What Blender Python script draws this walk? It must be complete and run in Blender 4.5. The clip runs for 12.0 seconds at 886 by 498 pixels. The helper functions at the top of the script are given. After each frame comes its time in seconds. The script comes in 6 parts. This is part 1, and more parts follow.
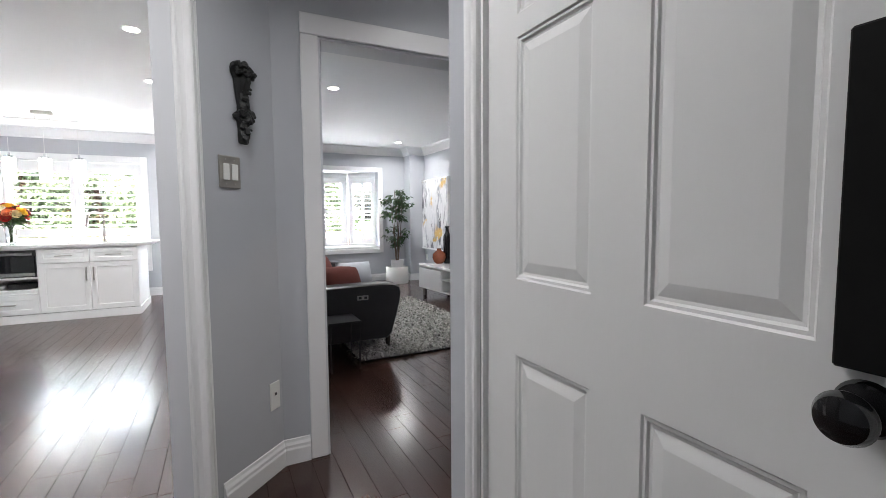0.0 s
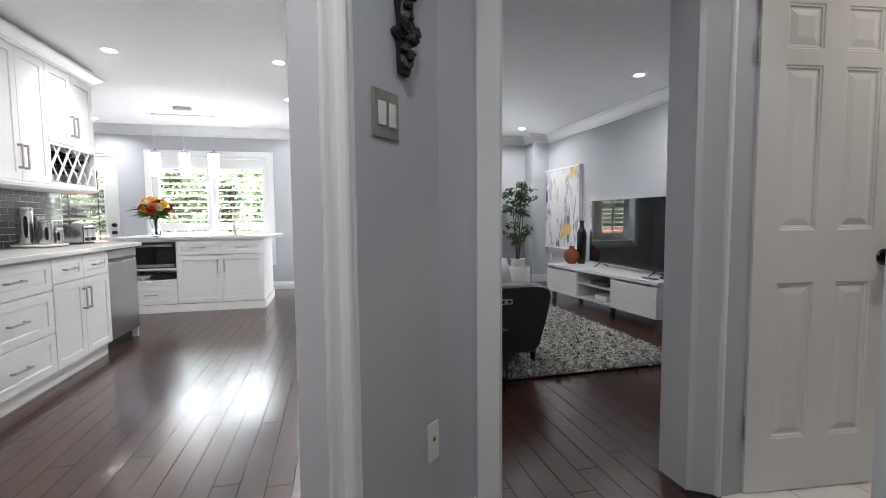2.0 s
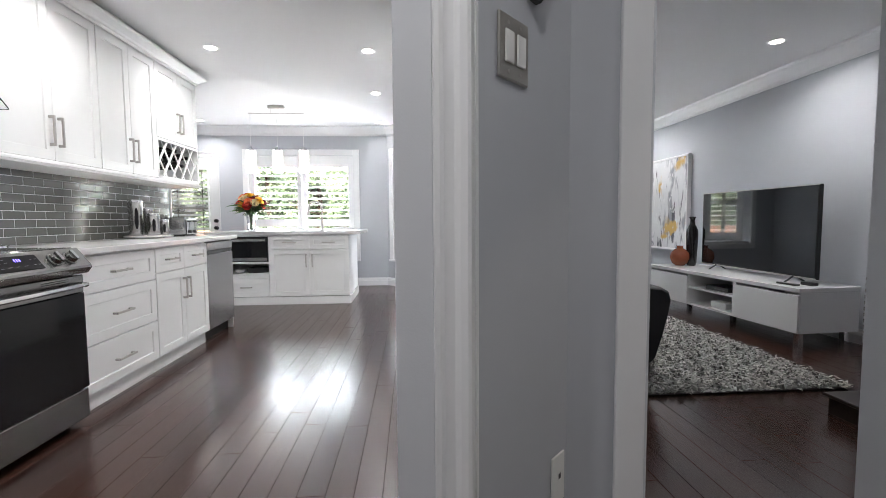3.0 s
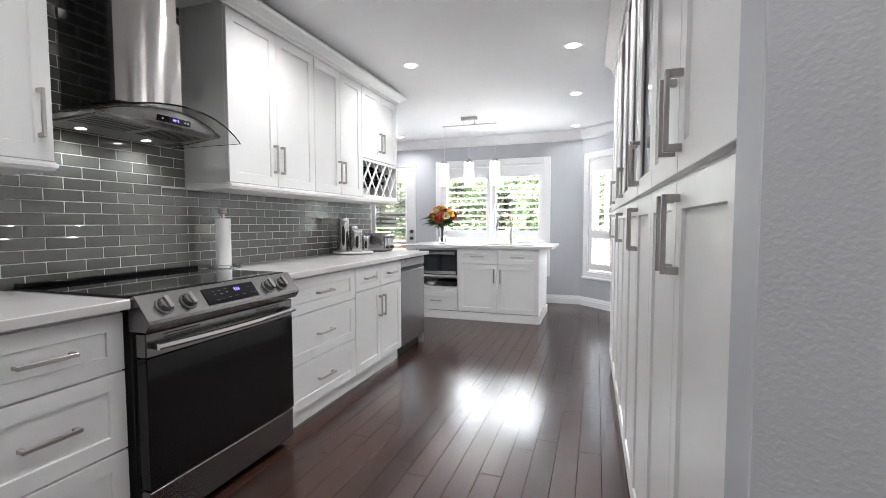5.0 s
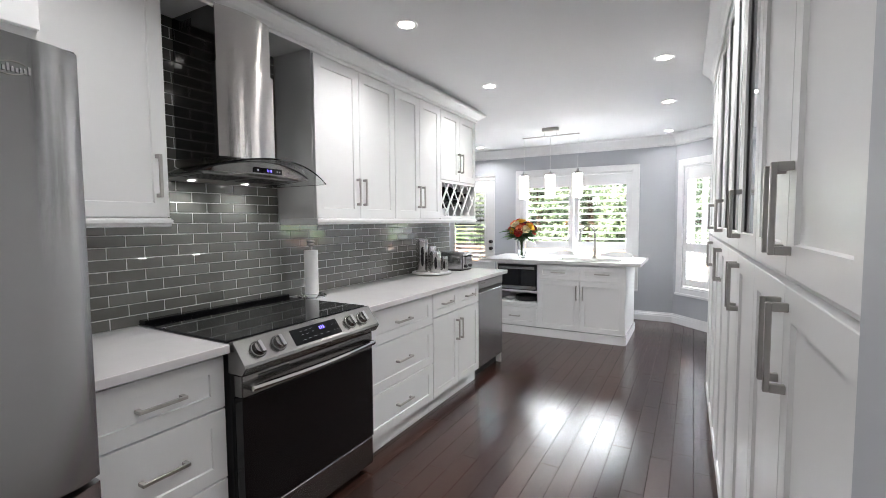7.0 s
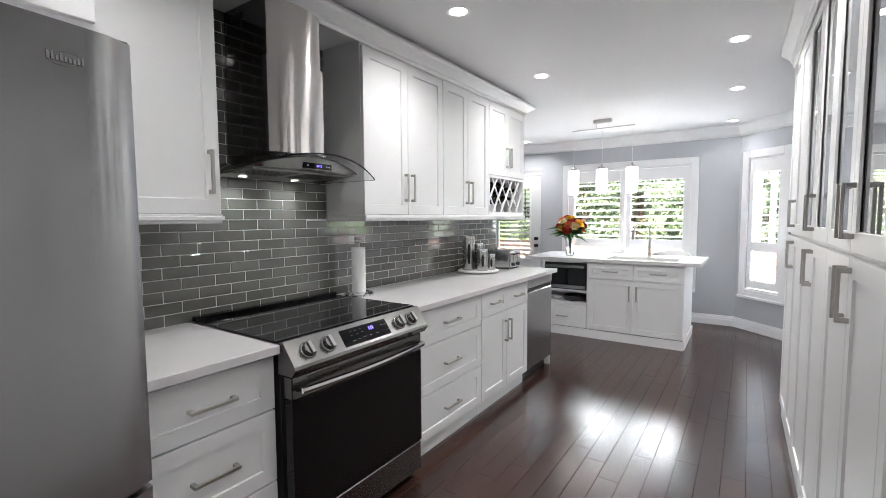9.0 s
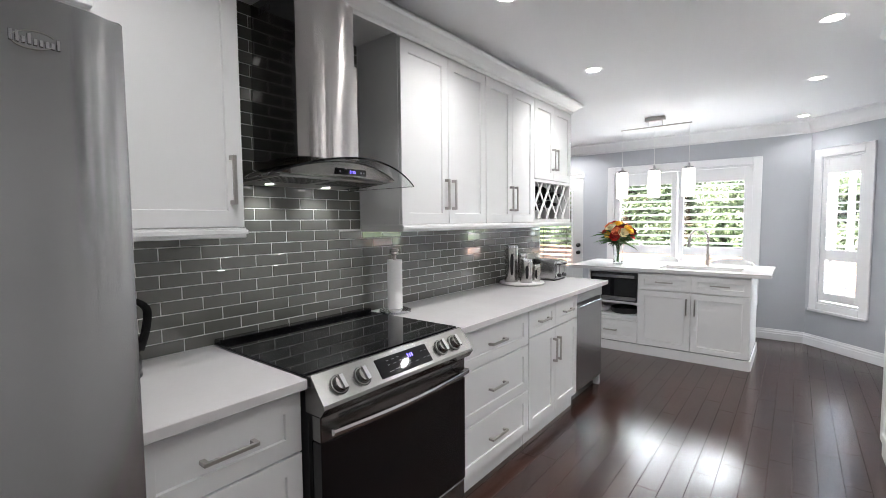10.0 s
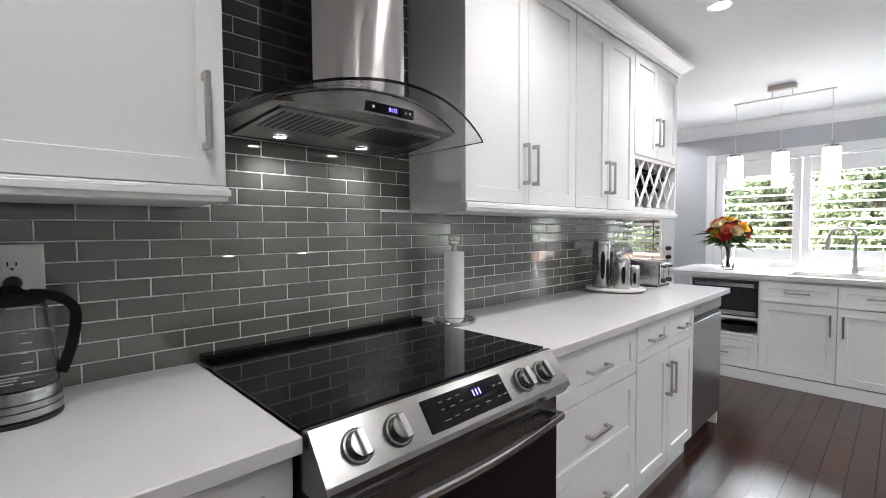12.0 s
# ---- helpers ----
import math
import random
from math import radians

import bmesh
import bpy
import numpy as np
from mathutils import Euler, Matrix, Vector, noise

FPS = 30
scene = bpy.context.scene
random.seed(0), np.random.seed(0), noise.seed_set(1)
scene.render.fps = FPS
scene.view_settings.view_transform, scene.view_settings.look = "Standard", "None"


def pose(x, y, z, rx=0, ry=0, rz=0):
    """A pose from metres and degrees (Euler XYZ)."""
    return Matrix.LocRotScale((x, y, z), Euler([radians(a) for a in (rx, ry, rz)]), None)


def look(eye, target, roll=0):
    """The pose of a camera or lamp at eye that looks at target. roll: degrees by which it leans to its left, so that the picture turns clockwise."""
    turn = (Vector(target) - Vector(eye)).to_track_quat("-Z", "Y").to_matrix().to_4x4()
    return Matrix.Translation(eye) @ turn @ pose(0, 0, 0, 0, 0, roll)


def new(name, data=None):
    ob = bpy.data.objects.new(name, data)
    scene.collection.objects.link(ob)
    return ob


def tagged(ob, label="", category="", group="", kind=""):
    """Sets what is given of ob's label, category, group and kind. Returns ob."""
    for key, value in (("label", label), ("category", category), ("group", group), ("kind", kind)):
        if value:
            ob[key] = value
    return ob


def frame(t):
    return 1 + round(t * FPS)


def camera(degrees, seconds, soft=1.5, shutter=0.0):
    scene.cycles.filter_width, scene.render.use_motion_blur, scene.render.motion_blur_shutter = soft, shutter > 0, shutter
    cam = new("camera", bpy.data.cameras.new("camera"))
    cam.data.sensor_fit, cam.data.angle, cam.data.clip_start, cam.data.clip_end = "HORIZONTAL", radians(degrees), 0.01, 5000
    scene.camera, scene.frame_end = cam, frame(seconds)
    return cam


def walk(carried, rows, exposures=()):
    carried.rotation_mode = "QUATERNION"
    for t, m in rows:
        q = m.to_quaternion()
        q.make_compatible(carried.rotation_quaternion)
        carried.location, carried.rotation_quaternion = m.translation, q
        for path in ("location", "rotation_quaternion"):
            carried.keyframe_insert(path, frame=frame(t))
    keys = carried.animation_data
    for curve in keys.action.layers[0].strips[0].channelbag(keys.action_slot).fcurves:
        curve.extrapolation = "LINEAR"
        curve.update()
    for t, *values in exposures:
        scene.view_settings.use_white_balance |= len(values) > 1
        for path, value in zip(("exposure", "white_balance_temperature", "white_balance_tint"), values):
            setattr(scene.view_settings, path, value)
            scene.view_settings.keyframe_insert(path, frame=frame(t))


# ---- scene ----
cam = camera(89.5, 12.0, soft=0.55)
PATH = [
    (0, (0.262, -0.319, 1.228), (1.149, 1.468, 1.081), -0.4),
    (0.5, (0.216, -0.123, 1.212), (0.879, 1.758, 1.07), -0.3),
    (1, (0.149, 0.116, 1.191), (0.719, 2.028, 1.05), -0.3),
    (1.5, (0.14, 0.294, 1.172), (0.665, 2.218, 1.031), -0.5),
    (2, (0.151, 0.482, 1.13), (0.63, 2.419, 0.989), -0.5),
    (2.5, (0.14, 0.634, 1.083), (0.499, 2.597, 0.947), -0.5),
    (3, (0.085, 0.794, 1.062), (0.226, 2.785, 0.929), -0.4),
    (3.5, (0.008, 0.94, 1.063), (-0.096, 2.934, 0.936), -0.3),
    (5.3, (-0.093, 1.283, 1.23), (-0.811, 3.146, 1.11), -0.2),
    (5.5, (-0.102, 1.299, 1.258), (-0.859, 3.146, 1.132), -0.3),
    (6, (-0.104, 1.3, 1.313), (-0.936, 3.115, 1.187), -0.3),
    (6.5, (-0.088, 1.289, 1.364), (-0.994, 3.067, 1.239), -0.4),
    (7, (-0.071, 1.28, 1.397), (-1.046, 3.022, 1.273), -0.4),
    (9, (-0.188, 1.344, 1.402), (-1.311, 2.993, 1.261), -0.3),
    (9.5, (-0.301, 1.446, 1.414), (-1.484, 3.052, 1.27), -0.4),
    (10, (-0.395, 1.522, 1.437), (-1.633, 3.088, 1.312), -0.5),
    (10.5, (-0.525, 1.64, 1.439), (-1.818, 3.162, 1.331), -0.5),
    (11, (-0.633, 1.776, 1.433), (-1.996, 3.237, 1.337), -0.5),
    (11.5, (-0.728, 1.875, 1.387), (-2.149, 3.28, 1.301), -0.4),
    (12, (-0.855, 1.988, 1.314), (-2.291, 3.377, 1.227), -0.3),
]
EXPOSURES = [(0.0, 3.56), (1.0, 3.3), (2.0, 3.18), (3.0, 3.16), (3.5, 3.1), (5.3, 3.0), (6.0, 2.95), (7.0, 2.9), (9.0, 2.9), (10.5, 2.87), (12.0, 2.87)]
walk(cam, [(t, look(eye, target, roll)) for t, eye, target, roll in PATH], EXPOSURES)

# ---- world and large lights ----
world = bpy.data.worlds.new("sky")
scene.world = world
world.use_nodes = True
wn = world.node_tree.nodes
sky = wn.new("ShaderNodeTexSky")
sky.sky_type, sky.sun_disc = "NISHITA", False
sky.sun_elevation, sky.sun_rotation = radians(50), radians(200)
sky.dust_density, sky.ozone_density, sky.air_density = 8.0, 0.4, 1.0
world.node_tree.links.new(sky.outputs[0], wn["Background"].inputs[0])
wn["Background"].inputs[1].default_value = 0.15

sun = bpy.data.lights.new("sun", "SUN")
sun.energy, sun.angle, sun.color = 5.0, radians(3), (1.0, 0.96, 0.9)
new("sun", sun).matrix_world = look((0, 0, 10), (1.6, 4.2, 4.6))
SKY_LIGHT = 88.0
POT_LIGHT = {"kitchen": 1.15, "kitchen_south_fill": 0.65, "kitchen_far": 0.4, "hall": 1.1, "living": 1.75, "washroom": 0.85, "alcove": 0.2}


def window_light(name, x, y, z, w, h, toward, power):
    """An area lamp outdoors, standing in for daylight that falls in through a window."""
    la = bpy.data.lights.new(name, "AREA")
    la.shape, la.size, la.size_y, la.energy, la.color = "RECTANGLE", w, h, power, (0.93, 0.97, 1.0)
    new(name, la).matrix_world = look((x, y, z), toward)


window_light("sky_light_kitchen", -1.63, 9.3, 2.86, 2.6, 1.3, (-1.5, 6.0, -0.3), SKY_LIGHT * 0.85)
window_light("sky_light_bay", 0.9, 9.0, 3.2, 1.2, 1.2, (-1.2, 6.4, 0.3), SKY_LIGHT * 0.2)
# Two added lamps below the sills, unseen, imitate daylight bounced up from the ground.
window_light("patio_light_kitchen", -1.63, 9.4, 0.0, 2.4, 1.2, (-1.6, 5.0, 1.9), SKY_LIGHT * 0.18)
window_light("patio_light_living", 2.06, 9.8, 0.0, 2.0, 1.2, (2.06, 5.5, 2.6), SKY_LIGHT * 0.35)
window_light("sky_light_living", 2.06, 9.6, 3.4, 2.2, 1.3, (2.06, 6.4, 0.3), SKY_LIGHT * 1.4)

# ---- materials ----
MATS = {}


def mat(name, color=(0.8, 0.8, 0.8), rough=0.5, metal=0.0, vary=0.0, scale=8.0, bump=0.0, bump_scale=60.0, stretch=(1, 1, 1),
        coat=0.0, spec=0.5, glass=0.0, emit=0.0, per_object=0.0, per_island=0.0, rough_vary=0.0, dark=None, sheen=0.0, coat_rough=0.08, aniso=0.0):
    m = bpy.data.materials.new(name)
    m.use_nodes = True
    nt = m.node_tree
    b = nt.nodes["Principled BSDF"]
    b.inputs["Base Color"].default_value = (*color, 1)
    b.inputs["Roughness"].default_value = rough
    b.inputs["Metallic"].default_value = metal
    b.inputs["Specular IOR Level"].default_value = spec
    b.inputs["Coat Weight"].default_value = coat
    b.inputs["Coat Roughness"].default_value = coat_rough
    b.inputs["Sheen Weight"].default_value = sheen
    b.inputs["Anisotropic"].default_value = aniso
    b.inputs["Anisotropic Rotation"].default_value = 0.25 if aniso else 0.0
    if glass:
        b.inputs["Transmission Weight"].default_value = glass
        b.inputs["IOR"].default_value = 1.45
    if emit:
        b.inputs["Emission Color"].default_value = (*color, 1)
        b.inputs["Emission Strength"].default_value = emit
    tc = nt.nodes.new("ShaderNodeTexCoord")
    mp = nt.nodes.new("ShaderNodeMapping")
    mp.inputs["Scale"].default_value = stretch
    nt.links.new(tc.outputs["Object"], mp.inputs[0])
    if per_object:
        ob_info = nt.nodes.new("ShaderNodeObjectInfo")
        shift = nt.nodes.new("ShaderNodeVectorMath")
        shift.operation = "SCALE"
        shift.inputs[0].default_value = (31.0, 57.0, 23.0)
        nt.links.new(ob_info.outputs["Random"], shift.inputs["Scale"])
        nt.links.new(shift.outputs[0], mp.inputs["Location"])

    def noise_node(sc, detail=4.0):
        n = nt.nodes.new("ShaderNodeTexNoise")
        n.inputs["Scale"].default_value = sc
        n.inputs["Detail"].default_value = detail
        nt.links.new(mp.outputs[0], n.inputs["Vector"])
        return n.outputs["Fac"]

    def math_node(op, a, c):
        n = nt.nodes.new("ShaderNodeMath")
        n.operation = op
        for k, v in enumerate((a, c)):
            if isinstance(v, (int, float)):
                n.inputs[k].default_value = v
            else:
                nt.links.new(v, n.inputs[k])
        return n.outputs[0]

    if vary or per_object or per_island:
        total = 1.0
        if vary:
            big = math_node("MULTIPLY", math_node("SUBTRACT", noise_node(scale, 3.0), 0.5), 2 * vary)
            fine = math_node("MULTIPLY", math_node("SUBTRACT", noise_node(scale * 9, 6.0), 0.5), vary)
            total = math_node("ADD", math_node("ADD", big, fine), 1.0)
        if per_object:
            oi = nt.nodes.new("ShaderNodeObjectInfo")
            total = math_node("ADD", total, math_node("MULTIPLY", math_node("SUBTRACT", oi.outputs["Random"], 0.5), 2 * per_object))
        if per_island:
            ge = nt.nodes.new("ShaderNodeNewGeometry")
            total = math_node("ADD", total, math_node("MULTIPLY", math_node("SUBTRACT", ge.outputs["Random Per Island"], 0.5), 2 * per_island))
        if dark is None:
            vm = nt.nodes.new("ShaderNodeVectorMath")
            vm.operation = "SCALE"
            vm.inputs[0].default_value = color
            nt.links.new(total, vm.inputs["Scale"])
            nt.links.new(vm.outputs[0], b.inputs["Base Color"])
            if emit:
                nt.links.new(vm.outputs[0], b.inputs["Emission Color"])
        else:
            mx = nt.nodes.new("ShaderNodeMix")
            mx.data_type = "RGBA"
            mx.inputs["A"].default_value = (*dark, 1)
            mx.inputs["B"].default_value = (*color, 1)
            nt.links.new(math_node("SUBTRACT", total, 0.5), mx.inputs["Factor"])
            nt.links.new(mx.outputs["Result"], b.inputs["Base Color"])
    if rough_vary:
        nt.links.new(math_node("ADD", math_node("MULTIPLY", math_node("SUBTRACT", noise_node(6.0), 0.5), 2 * rough_vary), rough), b.inputs["Roughness"])
    if bump:
        bu = nt.nodes.new("ShaderNodeBump")
        bu.inputs["Strength"].default_value = 1.0
        bu.inputs["Distance"].default_value = bump
        nt.links.new(noise_node(bump_scale), bu.inputs["Height"])
        nt.links.new(bu.outputs[0], b.inputs["Normal"])
    MATS[name] = m
    return m


WALL = mat("grey_wall_paint", (0.475, 0.49, 0.525), 0.6, vary=0.03, scale=1.5, bump=0.00012, bump_scale=220)
CEILING = mat("white_ceiling_paint", (0.80, 0.80, 0.81), 0.8, vary=0.02, scale=1.0, bump=0.0008, bump_scale=180)
TRIM = mat("white_trim_paint", (0.80, 0.80, 0.81), 0.32, vary=0.02, scale=2.0, bump=0.0002, bump_scale=90)
JAMB = mat("pale_grey_jamb_paint", (0.62, 0.63, 0.66), 0.45, vary=0.03, scale=2.0, bump=0.0004, bump_scale=200)
DOORP = mat("white_door_paint", (0.72, 0.72, 0.72), 0.35, vary=0.02, scale=2.0, bump=0.0005, bump_scale=40, stretch=(1, 1, 0.12))
CAB = mat("white_cabinet_lacquer", (0.80, 0.80, 0.80), 0.33, vary=0.015, scale=2.0, bump=0.00012, bump_scale=30, rough_vary=0.03)
QUARTZ = mat("white_quartz", (0.62, 0.605, 0.605), 0.17, vary=0.05, scale=7.0, rough_vary=0.03)
STEEL = mat("brushed_steel", (0.42, 0.42, 0.43), 0.24, 1.0, vary=0.05, scale=4.0, bump=0.00015, bump_scale=90, stretch=(1, 1, 0.02))
STEEL_H = mat("brushed_steel_across", (0.25, 0.245, 0.24), 0.24, 1.0, vary=0.05, scale=4.0, bump=0.00012, bump_scale=90, stretch=(1, 0.02, 1))
FRIDGE = mat("fridge_steel", (0.45, 0.45, 0.455), 0.2, 1.0, vary=0.04, scale=3.0, bump=0.0001, bump_scale=120, stretch=(1, 1, 0.02), aniso=0.8)
NICKEL = mat("brushed_nickel", (0.50, 0.48, 0.46), 0.30, 1.0, vary=0.05, scale=30.0)
SATIN = mat("satin_nickel_plate", (0.40, 0.385, 0.36), 0.36, 0.75, vary=0.05, scale=30.0)
CHROME = mat("chrome", (0.75, 0.75, 0.76), 0.10, 1.0, vary=0.02, scale=20)
BLACKM = mat("black_metal", (0.015, 0.015, 0.016), 0.35, vary=0.15, scale=20.0)
BLACKGLASS = mat("black_glass", (0.004, 0.004, 0.005), 0.04, spec=0.3, vary=0.1, scale=3.0)
OVENGLASS = mat("oven_door_glass", (0.006, 0.006, 0.007), 0.09, spec=0.4, vary=0.1, scale=3.0)
BLACKP = mat("black_plastic", (0.016, 0.016, 0.017), 0.4, vary=0.12, scale=30.0, bump=0.0002, bump_scale=300)
CHIMNEY = mat("polished_chimney_steel", (0.62, 0.595, 0.58), 0.2, 1.0, vary=0.06, scale=3.0, bump=0.0012, bump_scale=15, stretch=(1, 1, 0.003), aniso=0.9)
# Filter under the hood: its shade is part of this base colour.
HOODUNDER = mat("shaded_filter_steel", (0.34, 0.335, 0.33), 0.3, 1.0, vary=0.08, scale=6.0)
# Chimney sides: the same steel with its dark reflection put into the colour.
HOODSIDE = mat("steel_with_dark_reflection", (0.2, 0.2, 0.2), 0.12, 1.0, vary=0.1, scale=3.0)
TILE = mat("grey_glass_tile", (0.121, 0.122, 0.108), 0.05, spec=0.65, per_object=0.10, vary=0.08, scale=25.0, bump=0.0006, bump_scale=15, coat=1.0, coat_rough=0.02)
CANSTEEL = mat("canister_steel", (0.42, 0.41, 0.40), 0.22, 1.0, vary=0.06, scale=6.0, bump=0.0002, bump_scale=60, stretch=(1, 1, 0.05))
GROUT = mat("pale_grout", (0.66, 0.66, 0.64), 0.85, vary=0.05, scale=40.0, bump=0.0006, bump_scale=300)
WOOD = mat("dark_walnut_floor", (0.058, 0.0245, 0.017), 0.22, dark=(0.014, 0.006, 0.0049), vary=0.36, scale=2.2, stretch=(6, 0.55, 1), per_object=0.28,
           bump=0.00035, bump_scale=9, rough_vary=0.07, coat=0.2, coat_rough=0.2, spec=0.4)
WOODS = mat("dark_walnut_floor_far", (0.058, 0.0245, 0.017), 0.22, dark=(0.014, 0.006, 0.0049), vary=0.36, scale=2.2, stretch=(6, 0.55, 1), per_island=0.28,
            bump=0.00035, bump_scale=9, rough_vary=0.07, coat=0.2, coat_rough=0.2, spec=0.4)
DARKGROUT = mat("dark_floor_grout", (0.07, 0.065, 0.06), 0.85, vary=0.2, scale=30)
SUBFLOOR = mat("dark_joint", (0.012, 0.007, 0.006), 0.8, vary=0.2, scale=20)
BATHTILE = mat("white_floor_tile", (0.74, 0.73, 0.70), 0.2, vary=0.04, scale=5.0, per_object=0.03)
PANE = mat("clear_glass", (0.95, 0.98, 0.97), 0.0, glass=1.0, vary=0.01, scale=2.0)
GLASS = mat("clear_vessel_glass", (0.95, 0.97, 0.97), 0.02, glass=1.0, vary=0.01, scale=10)
CABGLASS = mat("cabinet_glass", (0.55, 0.56, 0.57), 0.03, metal=0.85, vary=0.02, scale=2.0)
MIRROR = mat("silvered_mirror", (0.9, 0.9, 0.9), 0.01, 1.0, vary=0.01, scale=3)
FROST = mat("lit_frosted_glass", (1.0, 0.97, 0.93), 0.3, emit=0.8, vary=0.01, scale=10)
LED = mat("lit_led_lens", (1.0, 0.97, 0.92), 0.3, emit=3.0, vary=0.01, scale=10)
BLUELED = mat("blue_display_digits", (0.16, 0.12, 1.0), 0.4, emit=0.7, vary=0.01, scale=10)
GREYMARK = mat("grey_printed_marks", (0.16, 0.165, 0.175), 0.5, vary=0.05, scale=40)
WHITEMARK = mat("white_printed_marks", (0.7, 0.7, 0.7), 0.5, vary=0.05, scale=40)
PAPER = mat("paper_towel", (0.82, 0.82, 0.81), 0.9, vary=0.03, scale=20, bump=0.0006, bump_scale=160)
PLASTICW = mat("white_plastic", (0.78, 0.78, 0.76), 0.35, vary=0.02, scale=20)
LEATHER = mat("black_leather", (0.016, 0.016, 0.018), 0.42, vary=0.2, scale=9, bump=0.0008, bump_scale=130)
REDCLOTH = mat("rust_red_cloth", (0.11, 0.02, 0.013), 0.9, vary=0.2, scale=14, bump=0.0015, bump_scale=240)
PALECLOTH = mat("pale_grey_cloth", (0.5, 0.52, 0.56), 0.9, vary=0.1, scale=14, bump=0.001, bump_scale=240)
RUG = mat("grey_shag_wool", (0.36, 0.355, 0.33), 0.95, per_island=0.55, vary=0.25, scale=4.0)
RUGBASE = mat("rug_backing", (0.10, 0.10, 0.10), 0.95, vary=0.3, scale=30)
LEAF = mat("dark_green_leaf", (0.030, 0.070, 0.022), 0.42, per_island=0.4, vary=0.2, scale=12)
FERN = mat("bouquet_leaf", (0.04, 0.11, 0.025), 0.5, per_island=0.4, vary=0.2, scale=12)
BARK = mat("brown_bark", (0.09, 0.06, 0.04), 0.85, vary=0.25, scale=30, bump=0.002, bump_scale=60)
SOIL = mat("dark_soil", (0.02, 0.015, 0.012), 0.95, vary=0.3, scale=60, bump=0.004, bump_scale=80)
CERAMIC = mat("white_ceramic", (0.74, 0.74, 0.73), 0.3, vary=0.03, scale=8)
TERRA = mat("rust_glazed_ceramic", (0.22, 0.06, 0.028), 0.22, vary=0.3, scale=18, bump=0.0006, bump_scale=40)
BLACKCER = mat("black_glazed_ceramic", (0.012, 0.011, 0.012), 0.2, vary=0.3, scale=18, bump=0.0008, bump_scale=30)
ROSE_RED = mat("red_petal", (0.58, 0.03, 0.02), 0.6, per_island=0.3, vary=0.2, scale=40)
ROSE_ORANGE = mat("orange_petal", (0.86, 0.24, 0.10), 0.6, per_island=0.25, vary=0.15, scale=40)
ROSE_YELLOW = mat("yellow_petal", (0.80, 0.48, 0.04), 0.6, per_island=0.25, vary=0.15, scale=40)
ROSE_CREAM = mat("cream_petal", (0.84, 0.74, 0.48), 0.6, per_island=0.2, vary=0.15, scale=40)
BURGUNDY = mat("burgundy_petal", (0.13, 0.012, 0.02), 0.6, per_island=0.3, vary=0.15, scale=40)
IRON = mat("black_wrought_iron", (0.018, 0.018, 0.02), 0.45, 0.6, vary=0.2, scale=30)
RIBBED = mat("dark_ribbed_glaze", (0.05, 0.048, 0.045), 0.18, vary=0.2, scale=20)
ART = mat("carved_dark_iron", (0.020, 0.021, 0.021), 0.5, 0.3, vary=0.35, scale=25, bump=0.003, bump_scale=70)
TVSCREEN = mat("dark_tv_screen", (0.008, 0.008, 0.009), 0.04, spec=1.0, vary=0.05, scale=2)
LACQ = mat("white_gloss_lacquer", (0.80, 0.80, 0.80), 0.12, vary=0.02, scale=3)
DARKWOOD = mat("dark_stained_wood", (0.022, 0.014, 0.011), 0.35, vary=0.3, scale=5, stretch=(5, 5, 0.5))
FENCE = mat("red_brown_fence_wood", (0.30, 0.15, 0.10), 0.85, vary=0.25, scale=5, stretch=(6, 6, 0.4), per_object=0.15)
GRASS = mat("lawn", (0.07, 0.12, 0.03), 0.95, vary=0.3, scale=3, bump=0.02, bump_scale=40)
HEDGE = mat("conifer_leaf", (0.20, 0.25, 0.155), 0.7, per_island=0.45, vary=0.2, scale=3)


def let_light_through(m, share):
    """Thin leaves: part of the light goes through them."""
    nt = m.node_tree
    b, out = nt.nodes["Principled BSDF"], nt.nodes["Material Output"]
    tl, mx = nt.nodes.new("ShaderNodeBsdfTranslucent"), nt.nodes.new("ShaderNodeMixShader")
    mx.inputs[0].default_value = share
    nt.links.new(b.inputs["Base Color"].links[0].from_socket, tl.inputs["Color"])
    nt.links.new(b.outputs[0], mx.inputs[1])
    nt.links.new(tl.outputs[0], mx.inputs[2])
    nt.links.new(mx.outputs[0], out.inputs["Surface"])


let_light_through(HEDGE, 0.45)
let_light_through(LEAF, 0.25)
WINEGLASS = mat("dark_green_bottle_glass", (0.010, 0.016, 0.010), 0.06, spec=0.6, vary=0.1, scale=6)
FOIL = mat("dark_foil", (0.012, 0.010, 0.011), 0.4, 0.4, vary=0.1, scale=20)
DARKIN = mat("dark_cabinet_inside", (0.05, 0.045, 0.04), 0.6, vary=0.1, scale=5)
SINKM = mat("sink_steel", (0.45, 0.45, 0.46), 0.3, 1.0, vary=0.05, scale=12)


